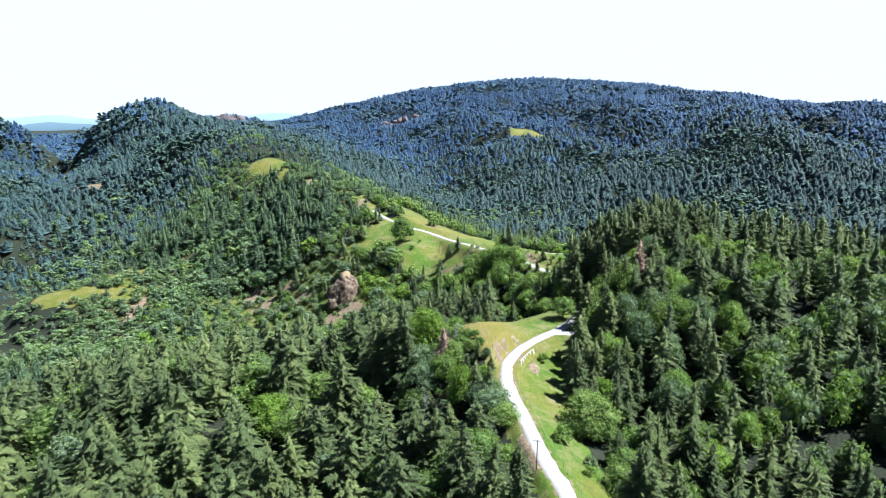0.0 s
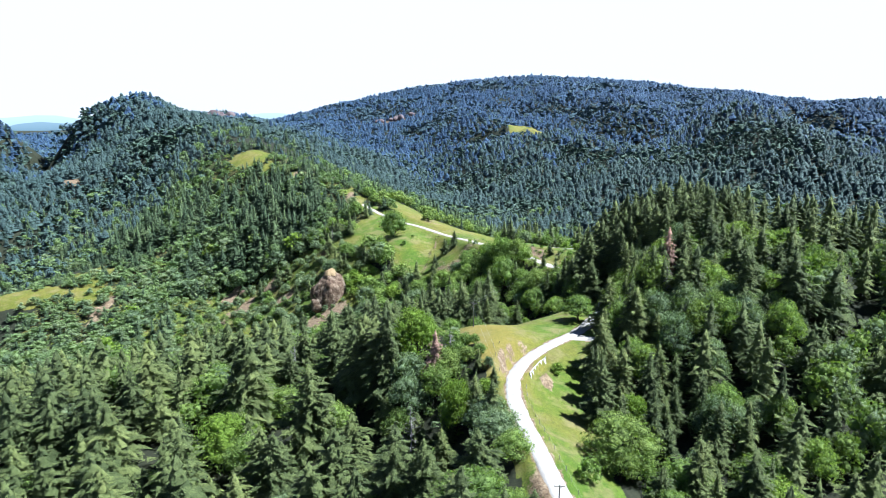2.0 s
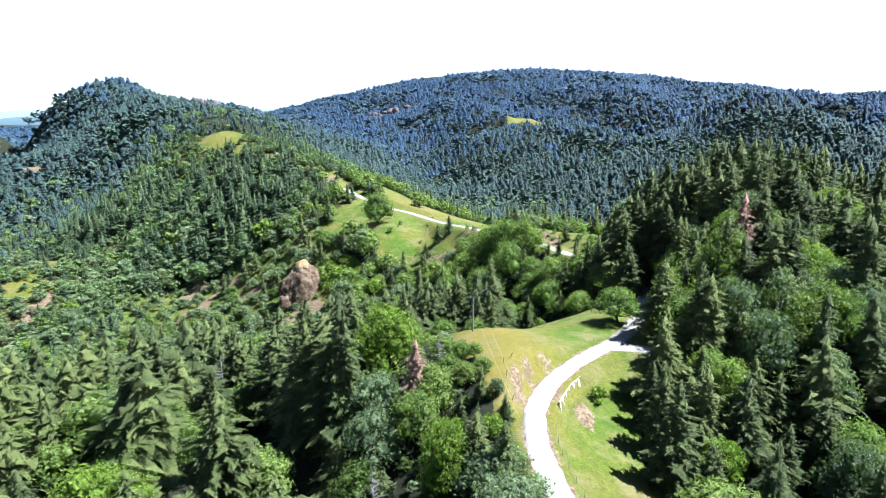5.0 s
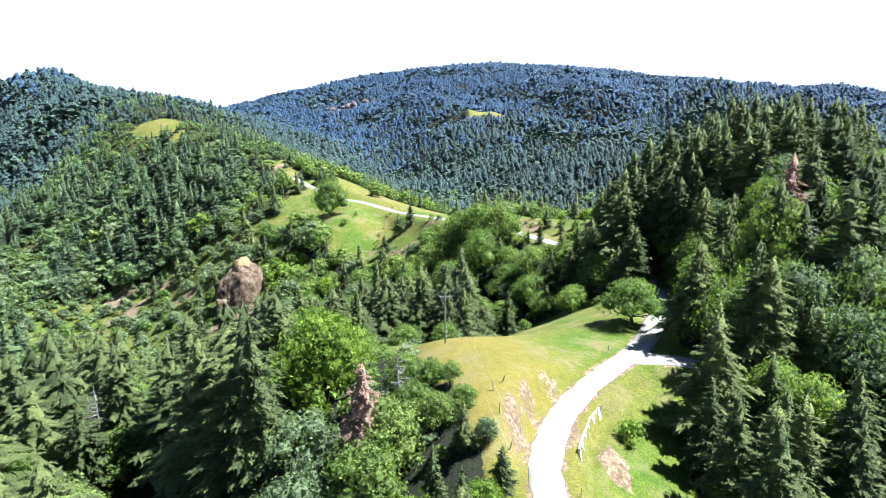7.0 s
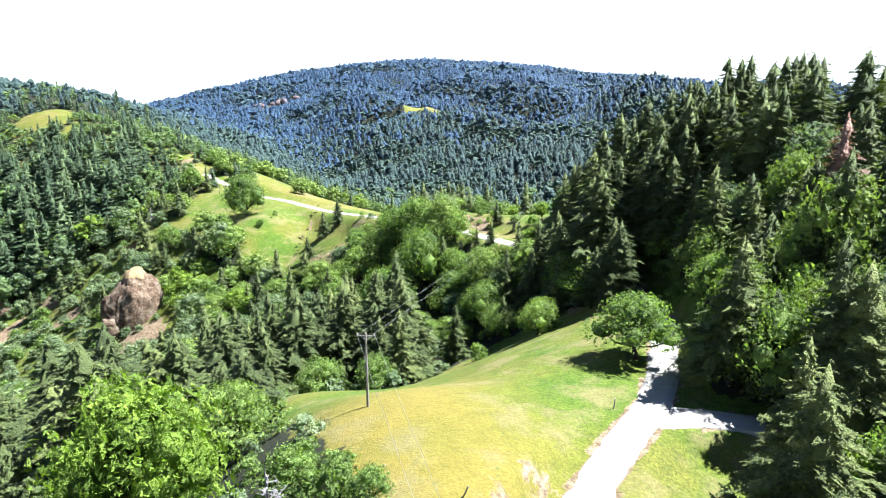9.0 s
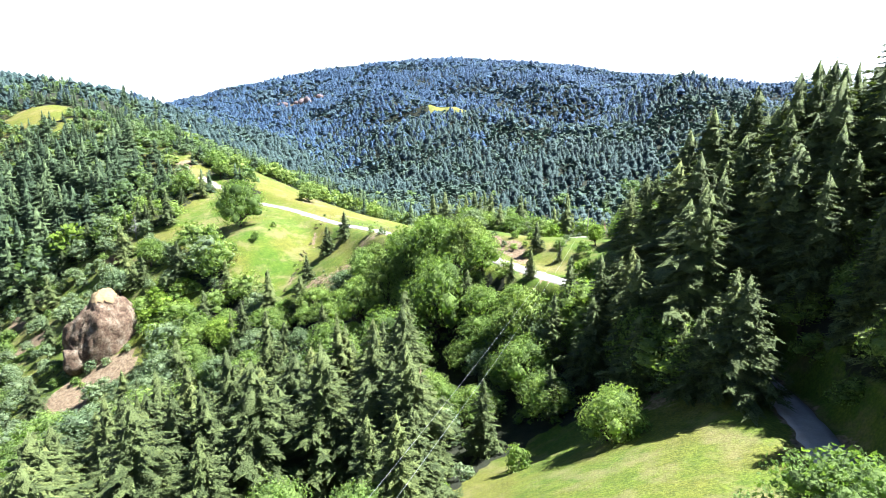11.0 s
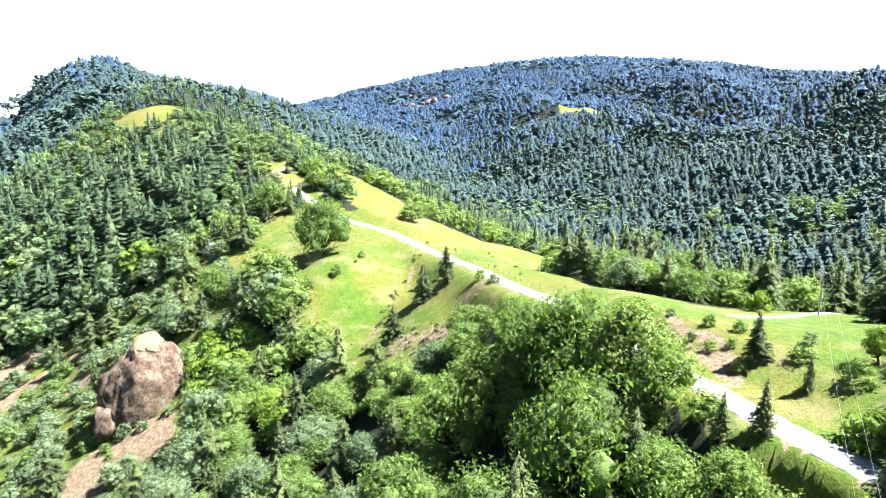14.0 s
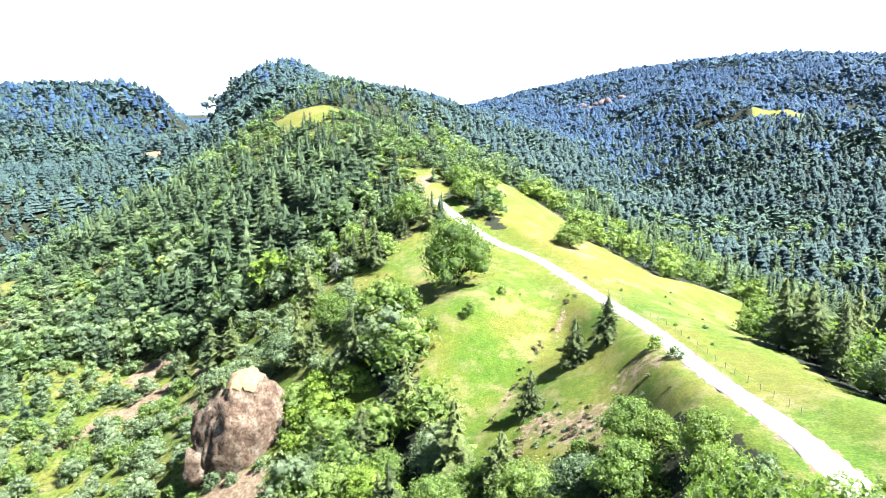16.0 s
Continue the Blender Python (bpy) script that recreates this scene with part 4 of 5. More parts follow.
    # in the wood between y 170 and 310 every tone is halved towards dark
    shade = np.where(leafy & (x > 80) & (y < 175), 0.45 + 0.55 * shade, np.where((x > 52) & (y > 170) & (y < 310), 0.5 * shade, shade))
    shade = np.where(scrub & leafy, 0.42 + 0.5 * shade, shade)
    shade = np.where(leafy & (x > -70) & (x < 70) & (y > 380) & (y < 600) & (shade > 0.35), 0.95, shade)
    wide = np.where((x < -250) & (y > 300) & (y < 480), wide * 1.5, wide)
    wide = np.where((x < -70) & (x > -270) & (y > 480) & (y < 625), wide * 1.15, wide)
    spots = np.stack([x, y, z, high, wide, turn, shade], 1)
    return spots, leafy, dist


SPOTS_ALL, LEAFY, DIST = plant()
ORDER = np.argsort(DIST)


def plant_single(mask, kind, group, labels, limit):
    """The trees nearest to the flown line stand as things of their own; returns those left over."""
    idx = [i for i in ORDER if mask[i]]
    chosen = idx[:limit]
    for n, i in enumerate(chosen):
        x, y, z, high, wide, turn, shade = SPOTS_ALL[i]
        tone = FIR if kind == "fir_tree" else (OAK, OAK, OAK, OAK, OAK, OAK, OAK, OAK, GREY, GREY, LIME if shade > 0.88 else GREY, YELLOW)[int(shade * 11.99)]
        tree(kind, n, tone, x, y, high, wide, turn, labels[tone.name], group, z)
    rest = np.zeros(len(mask), bool)
    rest[idx[limit:]] = True
    return rest


LABELS = {"fir_needles": "tall dark green conifer with drooping ragged boughs", "oak_leaves": "rounded dark green oak tree on the wooded slope", "grey_leaves": "grey-green broad-leaved tree on the wooded slope",
          "spring_leaves": "bright green broad-leaved tree in spring leaf", "flowering_leaves": "yellowish flowering broad-leaved tree on the slope"}
rest_fir = plant_single(~LEAFY, "fir_tree", "conifers of the near woods", LABELS, 290)
rest_oak = plant_single(LEAFY, "oak_tree", "broad-leaved trees of the near woods", LABELS, 260)
shade = SPOTS_ALL[:, 6]
MIXED = np.random.RandomState(17).uniform(0.72, 1.3, len(DIST))  # near and far kinds run into one another
# leaf materials change by distance band, so the painted haze deepens in steps
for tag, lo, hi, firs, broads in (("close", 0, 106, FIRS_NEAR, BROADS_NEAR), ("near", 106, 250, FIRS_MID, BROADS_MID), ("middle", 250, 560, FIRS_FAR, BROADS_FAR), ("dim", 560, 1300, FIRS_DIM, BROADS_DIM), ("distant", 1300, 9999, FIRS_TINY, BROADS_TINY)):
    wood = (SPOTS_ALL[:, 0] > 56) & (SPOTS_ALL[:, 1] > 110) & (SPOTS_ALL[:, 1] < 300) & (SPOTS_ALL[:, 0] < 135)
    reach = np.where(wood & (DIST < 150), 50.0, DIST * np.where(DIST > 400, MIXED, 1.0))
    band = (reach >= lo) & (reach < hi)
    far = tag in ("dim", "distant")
    woods("conifer_forest", SPOTS_ALL[band & rest_fir], firs, {"middle": SLOPEFIR, "dim": HAZEFIR, "distant": FARHAZEFIR}.get(tag, FIR), "dense dark conifer woods covering the hillsides", not far)
    haze = {"dim": HAZEOAK, "distant": FARHAZEOAK}.get(tag)
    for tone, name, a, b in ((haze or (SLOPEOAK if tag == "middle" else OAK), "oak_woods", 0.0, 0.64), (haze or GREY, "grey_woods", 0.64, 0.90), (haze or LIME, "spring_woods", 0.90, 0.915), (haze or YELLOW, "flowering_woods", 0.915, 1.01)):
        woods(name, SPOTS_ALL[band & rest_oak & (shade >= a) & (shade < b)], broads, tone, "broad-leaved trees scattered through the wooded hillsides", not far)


def undergrowth():
    """Low bushes that fill the gaps between the near trees."""
    r = np.random.RandomState(31)
    x, y = scatter(r, -20, 66, 75, 290, 6.2)
    free = (open_ground(x, y) < 1) & (bare_earth(x, y) < 1) & (road_near(x, y)[0] > 5.5) & in_sight(x, y)
    x, y = x[free], y[free]
    n = len(x)
    return np.stack([x, y, land(x, y) - 0.15, r.uniform(1.8, 4.2, n), r.uniform(1.1, 1.7, n), r.uniform(0, 6.28, n), r.rand(n)], 1)


LOW = undergrowth()
woods("undergrowth", LOW[::2], BROADS_FAR, OAK, "low leafy bushes under the trees", False)
woods("undergrowth", LOW[1::2], BROADS_FAR, GREY, "low grey-green bushes under the trees", False)


# ---------------------------------------------------------------- trees and shrubs that stand out
def ground_at(x, y):
    return float(land(np.array([float(x)]), np.array([float(y)]))[0])


HEROES = [
    ("oak_tree", 3, OAK, 52.8, 145, 11.5, 1.15, "spreading green oak casting shade beside the gravel road"),
    ("oak_tree", 4, OAK, -47, 404, 23, 0.86, "great round green oak standing alone on the grass slope"),
    ("oak_tree", 1, OAK, -84, 454, 14, 1.0, "open oak where the road goes out of sight"),
    ("oak_tree", 5, LIME, -12, 111, 25, 0.85, "big dome-shaped tree in bright yellow-green leaf"),
    ("oak_tree", 0, GREY, -14, 96, 17, 1.0, "grey-green tree below the grassy knoll"),
    ("oak_tree", 2, LIME, 2.4, 73, 20, 0.65, "bright green young tree in fresh spring leaf"),
    ("oak_tree", 2, YELLOW, -2, 95, 13, 1.1, "yellowish flowering tree below the grassy knoll"),
    ("oak_tree", 0, YELLOW, 78, 136, 26, 0.7, "tall yellow-green flowering tree among dark conifers"),
    ("oak_tree", 0, GREY, 86, 122, 22, 0.8, "pale grey-green tree on the forested hill"),
    ("oak_tree", 2, YELLOW, 95, 118, 21, 0.8, "tall yellow-green flowering tree among dark conifers"),
    ("oak_tree", 2, LIME, 56.5, 81, 14, 0.9, "bright green tree at the edge of the grass verge"),
    ("oak_tree", 3, LIME, 84, 47, 15, 1.1, "wide bright green tree in fresh spring leaf"),
    ("oak_tree", 3, OAK, 74, 358, 17, 1.1, "broad round tree below the grassy saddle"),
    ("oak_tree", 4, YELLOW, -20, 462, 9.5, 1.25, "yellow-green thicket beside the mountain road"),
    ("oak_tree", 4, OAK, 20, 252, 19, 0.9, "dense dark green oak in the wooded hollow"),
    ("oak_tree", 4, OAK, 30, 258, 22, 0.8, "wide light green oak below the gravel road"),
    ("oak_tree", 0, OAK, -82, 384, 13, 1.1, "dark brownish green oak above the red rock"),
    ("oak_tree", 3, GREY, -92, 374, 12, 1.2, "rounded grey-green tree above the red rock"),
    ("fir_tree", 4, FIR, -4.4, 367, 13, 1.0, "dark young conifer standing on the grass slope"),
    ("fir_tree", 4, FIR, 2.7, 371, 12.5, 1.05, "dark young conifer standing on the grass slope"),
    ("fir_tree", 4, FIR, -11.8, 352, 11, 1.0, "dark young conifer standing alone in grass"),
    ("fir_tree", 1, FIR, -56, 367, 11, 1.0, "dark conifer among green bushes"),
    ("fir_tree", 0, FIR, 53.4, 252, 8.5, 0.9, "small slim conifer beside the gravel road"),
    ("fir_tree", 2, FIR, 49, 254, 7, 1.0, "small slim conifer beside the gravel road"),
    ("fir_tree", 3, FIR, 60, 272, 9, 1.0, "small conifer on the torn earth bank"),
    ("fir_tree", 2, FIR, 64, 263, 6, 0.9, "small conifer on the torn earth bank"),
    ("fir_tree", 0, FIR, 47.5, 97, 17, 1.0, "full green conifer at the edge of the verge"),
    ("fir_tree", 3, FIR, 56, 92, 22, 0.85, "tall green conifer with layered boughs"),
    ("oak_tree", 4, OAK, 49, 187, 9.5, 0.95, "bushy dark green tree on the grass below the knoll"),
    ("fir_tree", 4, RUST, -4.6, 94, 21, 0.8, "dead conifer with pinkish brown needles"),
    ("fir_tree", 2, RUST, 118, 372, 18, 0.9, "brownish dying conifer beyond the saddle"),
    ("fir_tree", 0, FIR, -21, 97, 38, 0.95, "large sunlit conifer with drooping feathery boughs"),
    ("fir_tree", 3, FIR, -31, 106, 33, 1.0, "large sunlit conifer with drooping feathery boughs"),
    ("fir_tree", 1, FIR, -24, 134, 24, 1.0, "tall dark conifer behind the dome-shaped tree"),
    ("oak_tree", 0, OAK, -21, 124, 17, 1.0, "rounded green oak beside the dome-shaped tree"),
    ("oak_tree", 2, OAK, -4, 90, 13, 1.1, "green oak below the grassy knoll"),
    ("oak_tree", 3, GREY, -12, 88, 14, 1.0, "grey-green tree below the grassy knoll"),
    ("fir_tree", 2, FIR, 8, 77, 15, 0.9, "slim dark conifer close to the gravel road"),
    ("fir_tree", 2, FIR, 5, 86, 10, 0.9, "small conifer below the grassy knoll"),
    ("oak_tree", 0, OAK, -10, 141, 12, 1.1, "green oak behind the grassy knoll"),
    ("shrub", 0, OAK, 5.5, 110, 5, 0.9, "dark green bush at the edge of the knoll"),
    ("shrub", 0, OAK, 34.4, 40, 6.2, 0.95, "round green bush on the grass verge"),
    ("shrub", 1, GREY, 42, 30, 4, 0.9, "small grey-green bush on the grass verge"),
    ("shrub", 2, OAK, 40, 24, 3.5, 1.0, "small green bush on the grass verge"),
    ("shrub", 1, LIME, 36.5, 100.5, 3.8, 0.95, "bright green bush below the retaining wall"),
    ("shrub", 0, OAK, 37, 193, 4.5, 0.9, "small round bush on the grass below the knoll"),
    ("shrub", 2, OAK, -31, 398, 2.6, 1.0, "small dark bush on the grass slope"),
    ("shrub", 0, OAK, -37, 384, 4.2, 0.9, "rounded bush on the grass slope"),
    ("shrub", 1, OAK, 2, 333, 3.6, 0.9, "dark bush in the small lower meadow"),
    ("shrub", 1, OAK, 4.5, 330, 3.0, 0.9, "dark bush in the small lower meadow"),
    ("shrub", 2, OAK, 14, 356, 3.5, 1.0, "low bush below the gravel road"),
    ("shrub", 0, GREY, 18, 350, 2.8, 1.3, "low grey-green brush below the gravel road"),
    ("shrub", 0, LIME, -62, 362, 6, 1.2, "bright green thicket at the foot of the slope"),
    ("shrub", 1, LIME, -68, 354, 7, 1.2, "bright green thicket at the foot of the slope"),
    ("shrub", 2, GREY, -50, 360, 5, 1.1, "grey-green bush at the foot of the slope"),
    ("shrub", 2, LIME, -74, 362, 6, 1.1, "bright green thicket above the red rock"),
    ("shrub", 2, OAK, -46, 378, 4, 1.0, "dark bush on the grass slope"),
    ("shrub", 0, GREY, -92, 338, 4.5, 1.1, "twiggy grey bush at the foot of the rock"),
    ("shrub", 1, LIME, 78, 316, 5, 1.0, "bright green bush near the utility pole"),
    ("shrub", 0, OAK, 57, 285, 2.4, 1.0, "small bush on the torn earth bank"),
    ("shrub", 1, OAK, 61, 282, 2.2, 1.0, "small bush on the torn earth bank"),
    ("oak_tree", 2, OAK, 25.5, 281, 22, 0.82, "broad light green oak below the gravel road"),
    ("oak_tree", 3, OAK, 33, 274, 20, 0.85, "leafy oak reaching up to the gravel road"),
    ("oak_tree", 1, YELLOW, 39.5, 270, 15, 1.0, "grey-green oak in the wooded hollow"),
    ("oak_tree", 0, OAK, 43, 262, 13, 0.95, "dense dark green oak in the wooded hollow"),
    ("oak_tree", 1, YELLOW, 19.4, 280, 18, 0.85, "yellow-green tree below the gravel road"),
    ("oak_tree", 3, OAK, 12, 280, 18, 0.85, "rounded oak at the foot of the grass slope"),
    ("shrub", 0, OAK, 33, 286, 5, 1.2, "leafy bush on the bank below the road"),
    ("shrub", 1, GREY, 28, 298, 4, 1.2, "grey-green bush on the bank below the road"),
    ("shrub", 2, OAK, 22, 308, 4.5, 1.2, "leafy bush on the bank below the road"),
    ("shrub", 0, YELLOW, 48, 258, 4, 1.2, "yellow-green bush beside the gravel road"),
    ("shrub", 1, LIME, 66, 250, 5, 1.1, "bright green bush at the edge of the dark wood"),
    ("shrub", 2, OAK, 70, 262, 4, 1.1, "green bush at the edge of the dark wood"),
    ("fir_tree", 4, FIR, -166, 540, 17, 1.1, "full dark conifer in front of the pale hilltop meadow"),
    ("fir_tree", 3, FIR, -190, 566, 9, 1.2, "small conifer in front of the pale hilltop meadow"),
    ("oak_tree", 3, OAK, -78, 500, 11, 1.2, "rounded oak on the ridge above the road"),
    ("oak_tree", 0, YELLOW, -72, 482, 10, 1.2, "yellow-green tree where the road goes out of sight"),
    ("shrub", 0, OAK, 1.5, 119, 3.8, 1.0, "dark green bush at the edge of the knoll"),
    ("oak_tree", 0, OAK, 1, 112, 7, 1.1, "small rounded oak at the edge of the knoll"),
    ("oak_tree", 3, OAK, 3, 101, 7, 1.1, "small rounded oak below the grassy knoll"),
    ("fir_tree", 0, FIR, 57, 232, 20, 0.9, "tall dark conifer of the shaded wood by the road"),
    ("fir_tree", 1, FIR, 60, 222, 22, 0.9, "tall dark conifer of the shaded wood by the road"),
    ("fir_tree", 2, FIR, 52, 226, 17, 1.0, "tall dark conifer of the shaded wood by the road"),
    ("fir_tree", 3, FIR, 62, 212, 24, 0.85, "tall dark conifer of the shaded wood by the road"),
    ("fir_tree", 4, FIR, 56, 214, 18, 1.0, "tall dark conifer of the shaded wood by the road"),
    ("fir_tree", 5, FIR, 66, 204, 24, 0.9, "tall dark conifer of the shaded wood by the road"),
    ("oak_tree", 0, OAK, 58, 340, 11, 1.2, "rounded oak behind the grassy shoulder"),
    ("oak_tree", 1, OAK, 66, 330, 9, 1.2, "rounded oak behind the grassy shoulder"),
    ("oak_tree", 2, YELLOW, 52, 372, 10, 1.2, "yellow-green tree behind the grassy shoulder"),
    ("oak_tree", 3, OAK, 50, 390, 9, 1.2, "low oak at the edge of the grassy shoulder"),
    ("oak_tree", 0, OAK, 44, 238, 11, 1.1, "leafy oak on the bank below the road"),
    ("oak_tree", 1, OAK, 49, 247, 9, 1.1, "leafy oak on the bank below the road"),
    ("oak_tree", 2, OAK, 40, 250, 13, 1.1, "broad oak on the bank below the road"),
    ("oak_tree", 3, GREY, 50, 234, 12, 1.0, "grey-green tree on the bank below the road"),
    ("oak_tree", 4, OAK, 45, 226, 12, 1.1, "dense oak in the wooded hollow"),
    ("shrub", 0, GREY, -86, 338, 3, 1.2, "twiggy bush on the tan slope below the rock"),
    ("shrub", 1, OAK, -96, 334, 2.5, 1.2, "twiggy bush on the tan slope below the rock"),
    ("shrub", 2, GREY, -79, 341, 3, 1.2, "twiggy bush on the tan slope below the rock"),
    ("shrub", 3, OAK, -92, 330, 2, 1.2, "twiggy bush on the tan slope below the rock"),
    ("shrub", 4, GREY, -101, 340, 3, 1.2, "twiggy bush on the tan slope below the rock"),
    ("shrub", 5, OAK, -76, 348, 4, 1.2, "twiggy bush on the tan slope below the rock"),
    ("shrub", 0, GREY, 53, 282, 1.6, 1.2, "low dry bush on the torn earth bank"),
    ("shrub", 1, OAK, 55, 278, 1.8, 1.2, "low dry bush on the torn earth bank"),
    ("shrub", 2, GREY, 50, 289, 1.4, 1.2, "low dry bush on the torn earth bank"),
    ("shrub", 3, OAK, 57, 271, 2.0, 1.2, "low dry bush on the torn earth bank"),
    ("shrub", 4, GREY, 52, 292, 1.5, 1.2, "low dry bush on the torn earth bank"),
    ("shrub", 5, OAK, 58, 277, 1.7, 1.2, "low dry bush on the torn earth bank"),
    ("oak_tree", 0, OAK, 8.5, 107, 4.5, 1.1, "small rounded oak below the grassy knoll"),
    ("oak_tree", 1, OAK, 10.5, 99, 4.5, 1.1, "small rounded oak below the grassy knoll"),
    ("oak_tree", 2, GREY, 12.5, 92, 4.5, 1.0, "small grey-green tree below the grassy knoll"),
    ("fir_tree", 3, FIR, 9.5, 92, 8, 1.0, "young conifer below the grassy knoll"),
    ("fir_tree", 4, FIR, 14, 85, 7, 1.0, "young conifer close to the gravel road"),
    ("oak_tree", 5, YELLOW, 6, 97, 7, 1.0, "yellowish tree below the grassy knoll"),
    ("oak_tree", 6, LIME, 11, 82, 6, 1.1, "bright green young tree in fresh spring leaf"),
    ("fir_tree", 0, FIR, -15, 226, 34, 0.95, "tall green conifer in the close group below the knoll"),
    ("fir_tree", 3, FIR, 6, 224.5, 23, 1.0, "tall green conifer in the close group below the knoll"),
    ("fir_tree", 1, FIR, 16.5, 237, 25, 0.95, "tall green conifer in the close group below the knoll"),
    ("fir_tree", 4, FIR, -8, 219, 21, 1.0, "tall green conifer in the close group below the knoll"),
    ("fir_tree", 2, FIR, -3, 232, 29, 0.9, "tall green conifer in the close group below the knoll"),
    ("fir_tree", 0, FIR, -26, 236, 32, 0.95, "tall green conifer in the close group below the knoll"),
    ("fir_tree", 3, FIR, 12, 228, 20, 1.0, "tall green conifer in the close group below the knoll"),
    ("fir_tree", 1, FIR, -19, 215, 26, 0.95, "tall green conifer in the close group below the knoll"),
    ("fir_tree", 4, FIR, 0, 213, 20, 1.05, "tall green conifer in the close group below the knoll"),
    ("fir_tree", 2, FIR, -33, 226, 30, 0.9, "tall green conifer in the close group below the knoll"),
    ("fir_tree", 3, FIR, -36, 246, 30, 0.95, "tall green conifer in the close group below the knoll"),
    ("fir_tree", 0, FIR, 8, 241, 27, 0.9, "tall green conifer in the close group below the knoll"),
    ("fir_tree", 1, FIR, -11, 250, 36, 0.85, "tall green conifer in the close group below the knoll"),
    ("fir_tree", 2, FIR, 20, 222, 17, 1.0, "tall green conifer in the close group below the knoll"),
    ("fir_tree", 1, RUST, 24, 228, 15, 0.6, "brown dying conifer among the oaks"),
    ("oak_tree", 1, OAK, 2, 266, 19, 0.9, "light green oak at the foot of the grass slope"),
    ("oak_tree", 0, YELLOW, 48, 234, 16, 0.95, "open pale green oak on the bank below the road"),
    ("oak_tree", 1, RUST, -160, 428, 6, 1.2, "rust-brown dry oak on the brushy slope"),
    ("oak_tree", 2, RUST, -104, 400, 6.5, 1.1, "rust-brown dry oak on the brushy slope"),
    ("oak_tree", 3, RUST, -176, 411, 5, 1.2, "brown dry bush on the brushy slope"),
    ("oak_tree", 2, OAK, 32, 283, 10, 0.95, "light green oak reaching up to the gravel road"),
    ("fir_tree", 3, RUST, 87.7, 148.4, 30, 0.8, "dead conifer with rust-red needles among green trees"),
    ("oak_tree", 2, LIME, 75, 266, 6.5, 1.0, "bright green young tree on the grassy saddle"),
    ("oak_tree", 0, OAK, 82, 262, 9, 1.1, "green oak at the edge of the dark wood"),
    ("oak_tree", 3, OAK, 79, 252, 9, 1.1, "green oak at the edge of the dark wood"),
    ("oak_tree", 1, OAK, 89, 274, 10, 1.1, "green oak at the edge of the dark wood"),
    ("oak_tree", 3, GREY, 71, 244, 7, 1.2, "grey-green oak beside the gravel road"),
    ("fir_tree", 0, FIR, 93, 286, 15, 1.1, "full dark conifer at the edge of the grassy saddle"),
    ("fir_tree", 4, FIR, 97, 300, 13, 1.1, "full dark conifer at the edge of the grassy saddle"),
    ("shrub", 1, OAK, 66, 270, 2.6, 1.2, "low green bush on the grassy saddle"),
    ("shrub", 2, GREY, 70, 276, 2.2, 1.2, "low grey-green bush on the grassy saddle"),
    ("oak_tree", 1, YELLOW, 76, 164, 13, 1.0, "yellowish grey-green oak beside the shaded road"),
    ("oak_tree", 3, OAK, 72, 156, 10, 1.0, "dark green oak beside the shaded road"),
    ("fir_tree", 1, FIR, 79, 176, 20, 0.95, "tall dark conifer of the shaded wood by the road"),
    ("fir_tree", 3, FIR, 80, 188, 22, 0.95, "tall dark conifer of the shaded wood by the road"),
    ("fir_tree", 0, FIR, 82, 199, 23, 0.95, "tall dark conifer of the shaded wood by the road"),
    ("fir_tree", 2, FIR, 77, 168, 15, 1.0, "dark conifer of the shaded wood by the road"),
    ("oak_tree", 0, GREY, 84, 170, 15, 1.0, "grey-green oak among the dark conifers"),
    ("shrub", 0, OAK, 74, 171, 3.5, 1.3, "dark green bush on the bank above the road"),
    ("shrub", 1, OAK, 77, 182, 3.5, 1.3, "dark green bush on the bank above the road"),
    ("shrub", 2, OAK, 79, 194, 4, 1.3, "dark green bush on the bank above the road"),
    ("shrub", 0, LIME, -74, 352, 6, 1.25, "bright green thicket between the rock and the grass slope"),
    ("shrub", 1, OAK, -66, 350, 5.5, 1.25, "leafy green thicket between the rock and the grass slope"),
    ("shrub", 2, LIME, -60, 353, 5, 1.25, "bright green thicket between the rock and the grass slope"),
    ("shrub", 0, LIME, -70, 344, 6, 1.25, "bright green thicket between the rock and the grass slope"),
    ("shrub", 1, OAK, -78, 358, 7, 1.25, "leafy green thicket between the rock and the grass slope"),
    ("shrub", 2, GREY, -56, 348, 4.5, 1.25, "grey-green bush between the rock and the grass slope"),
    ("shrub", 0, OAK, -64, 360, 6, 1.25, "leafy green thicket between the rock and the grass slope"),
    ("shrub", 1, GREY, -63, 343, 5, 1.25, "grey-green bush between the rock and the grass slope"),
    ("shrub", 2, LIME, -71, 358, 6, 1.25, "bright green thicket between the rock and the grass slope"),
    ("shrub", 0, OAK, -58, 360, 5, 1.25, "leafy green thicket between the rock and the grass slope"),
    ("oak_tree", 0, YELLOW, 89.6, 161, 20, 0.72, "tall yellow-green flowering tree on the forested hill"),
    ("oak_tree", 1, YELLOW, 97, 137, 20, 0.8, "tall yellow-green flowering tree on the forested hill"),
    ("oak_tree", 2, GREY, 111, 164, 21, 0.75, "pale grey-green tree on the forested hill"),
    ("oak_tree", 3, YELLOW, 124, 163, 21, 0.8, "tall yellow-green flowering tree on the forested hill"),
    ("oak_tree", 4, GREY, 77, 122, 20, 0.72, "pale grey-green tree on the forested hill"),
    ("oak_tree", 5, YELLOW, 88, 116, 20, 0.8, "tall yellow-green flowering tree on the forested hill"),
    ("oak_tree", 6, GREY, 79, 110, 19, 0.8, "pale grey-green tree on the forested hill"),
    ("oak_tree", 7, GREY, 104, 150, 19, 0.8, "pale grey-green tree on the forested hill"),
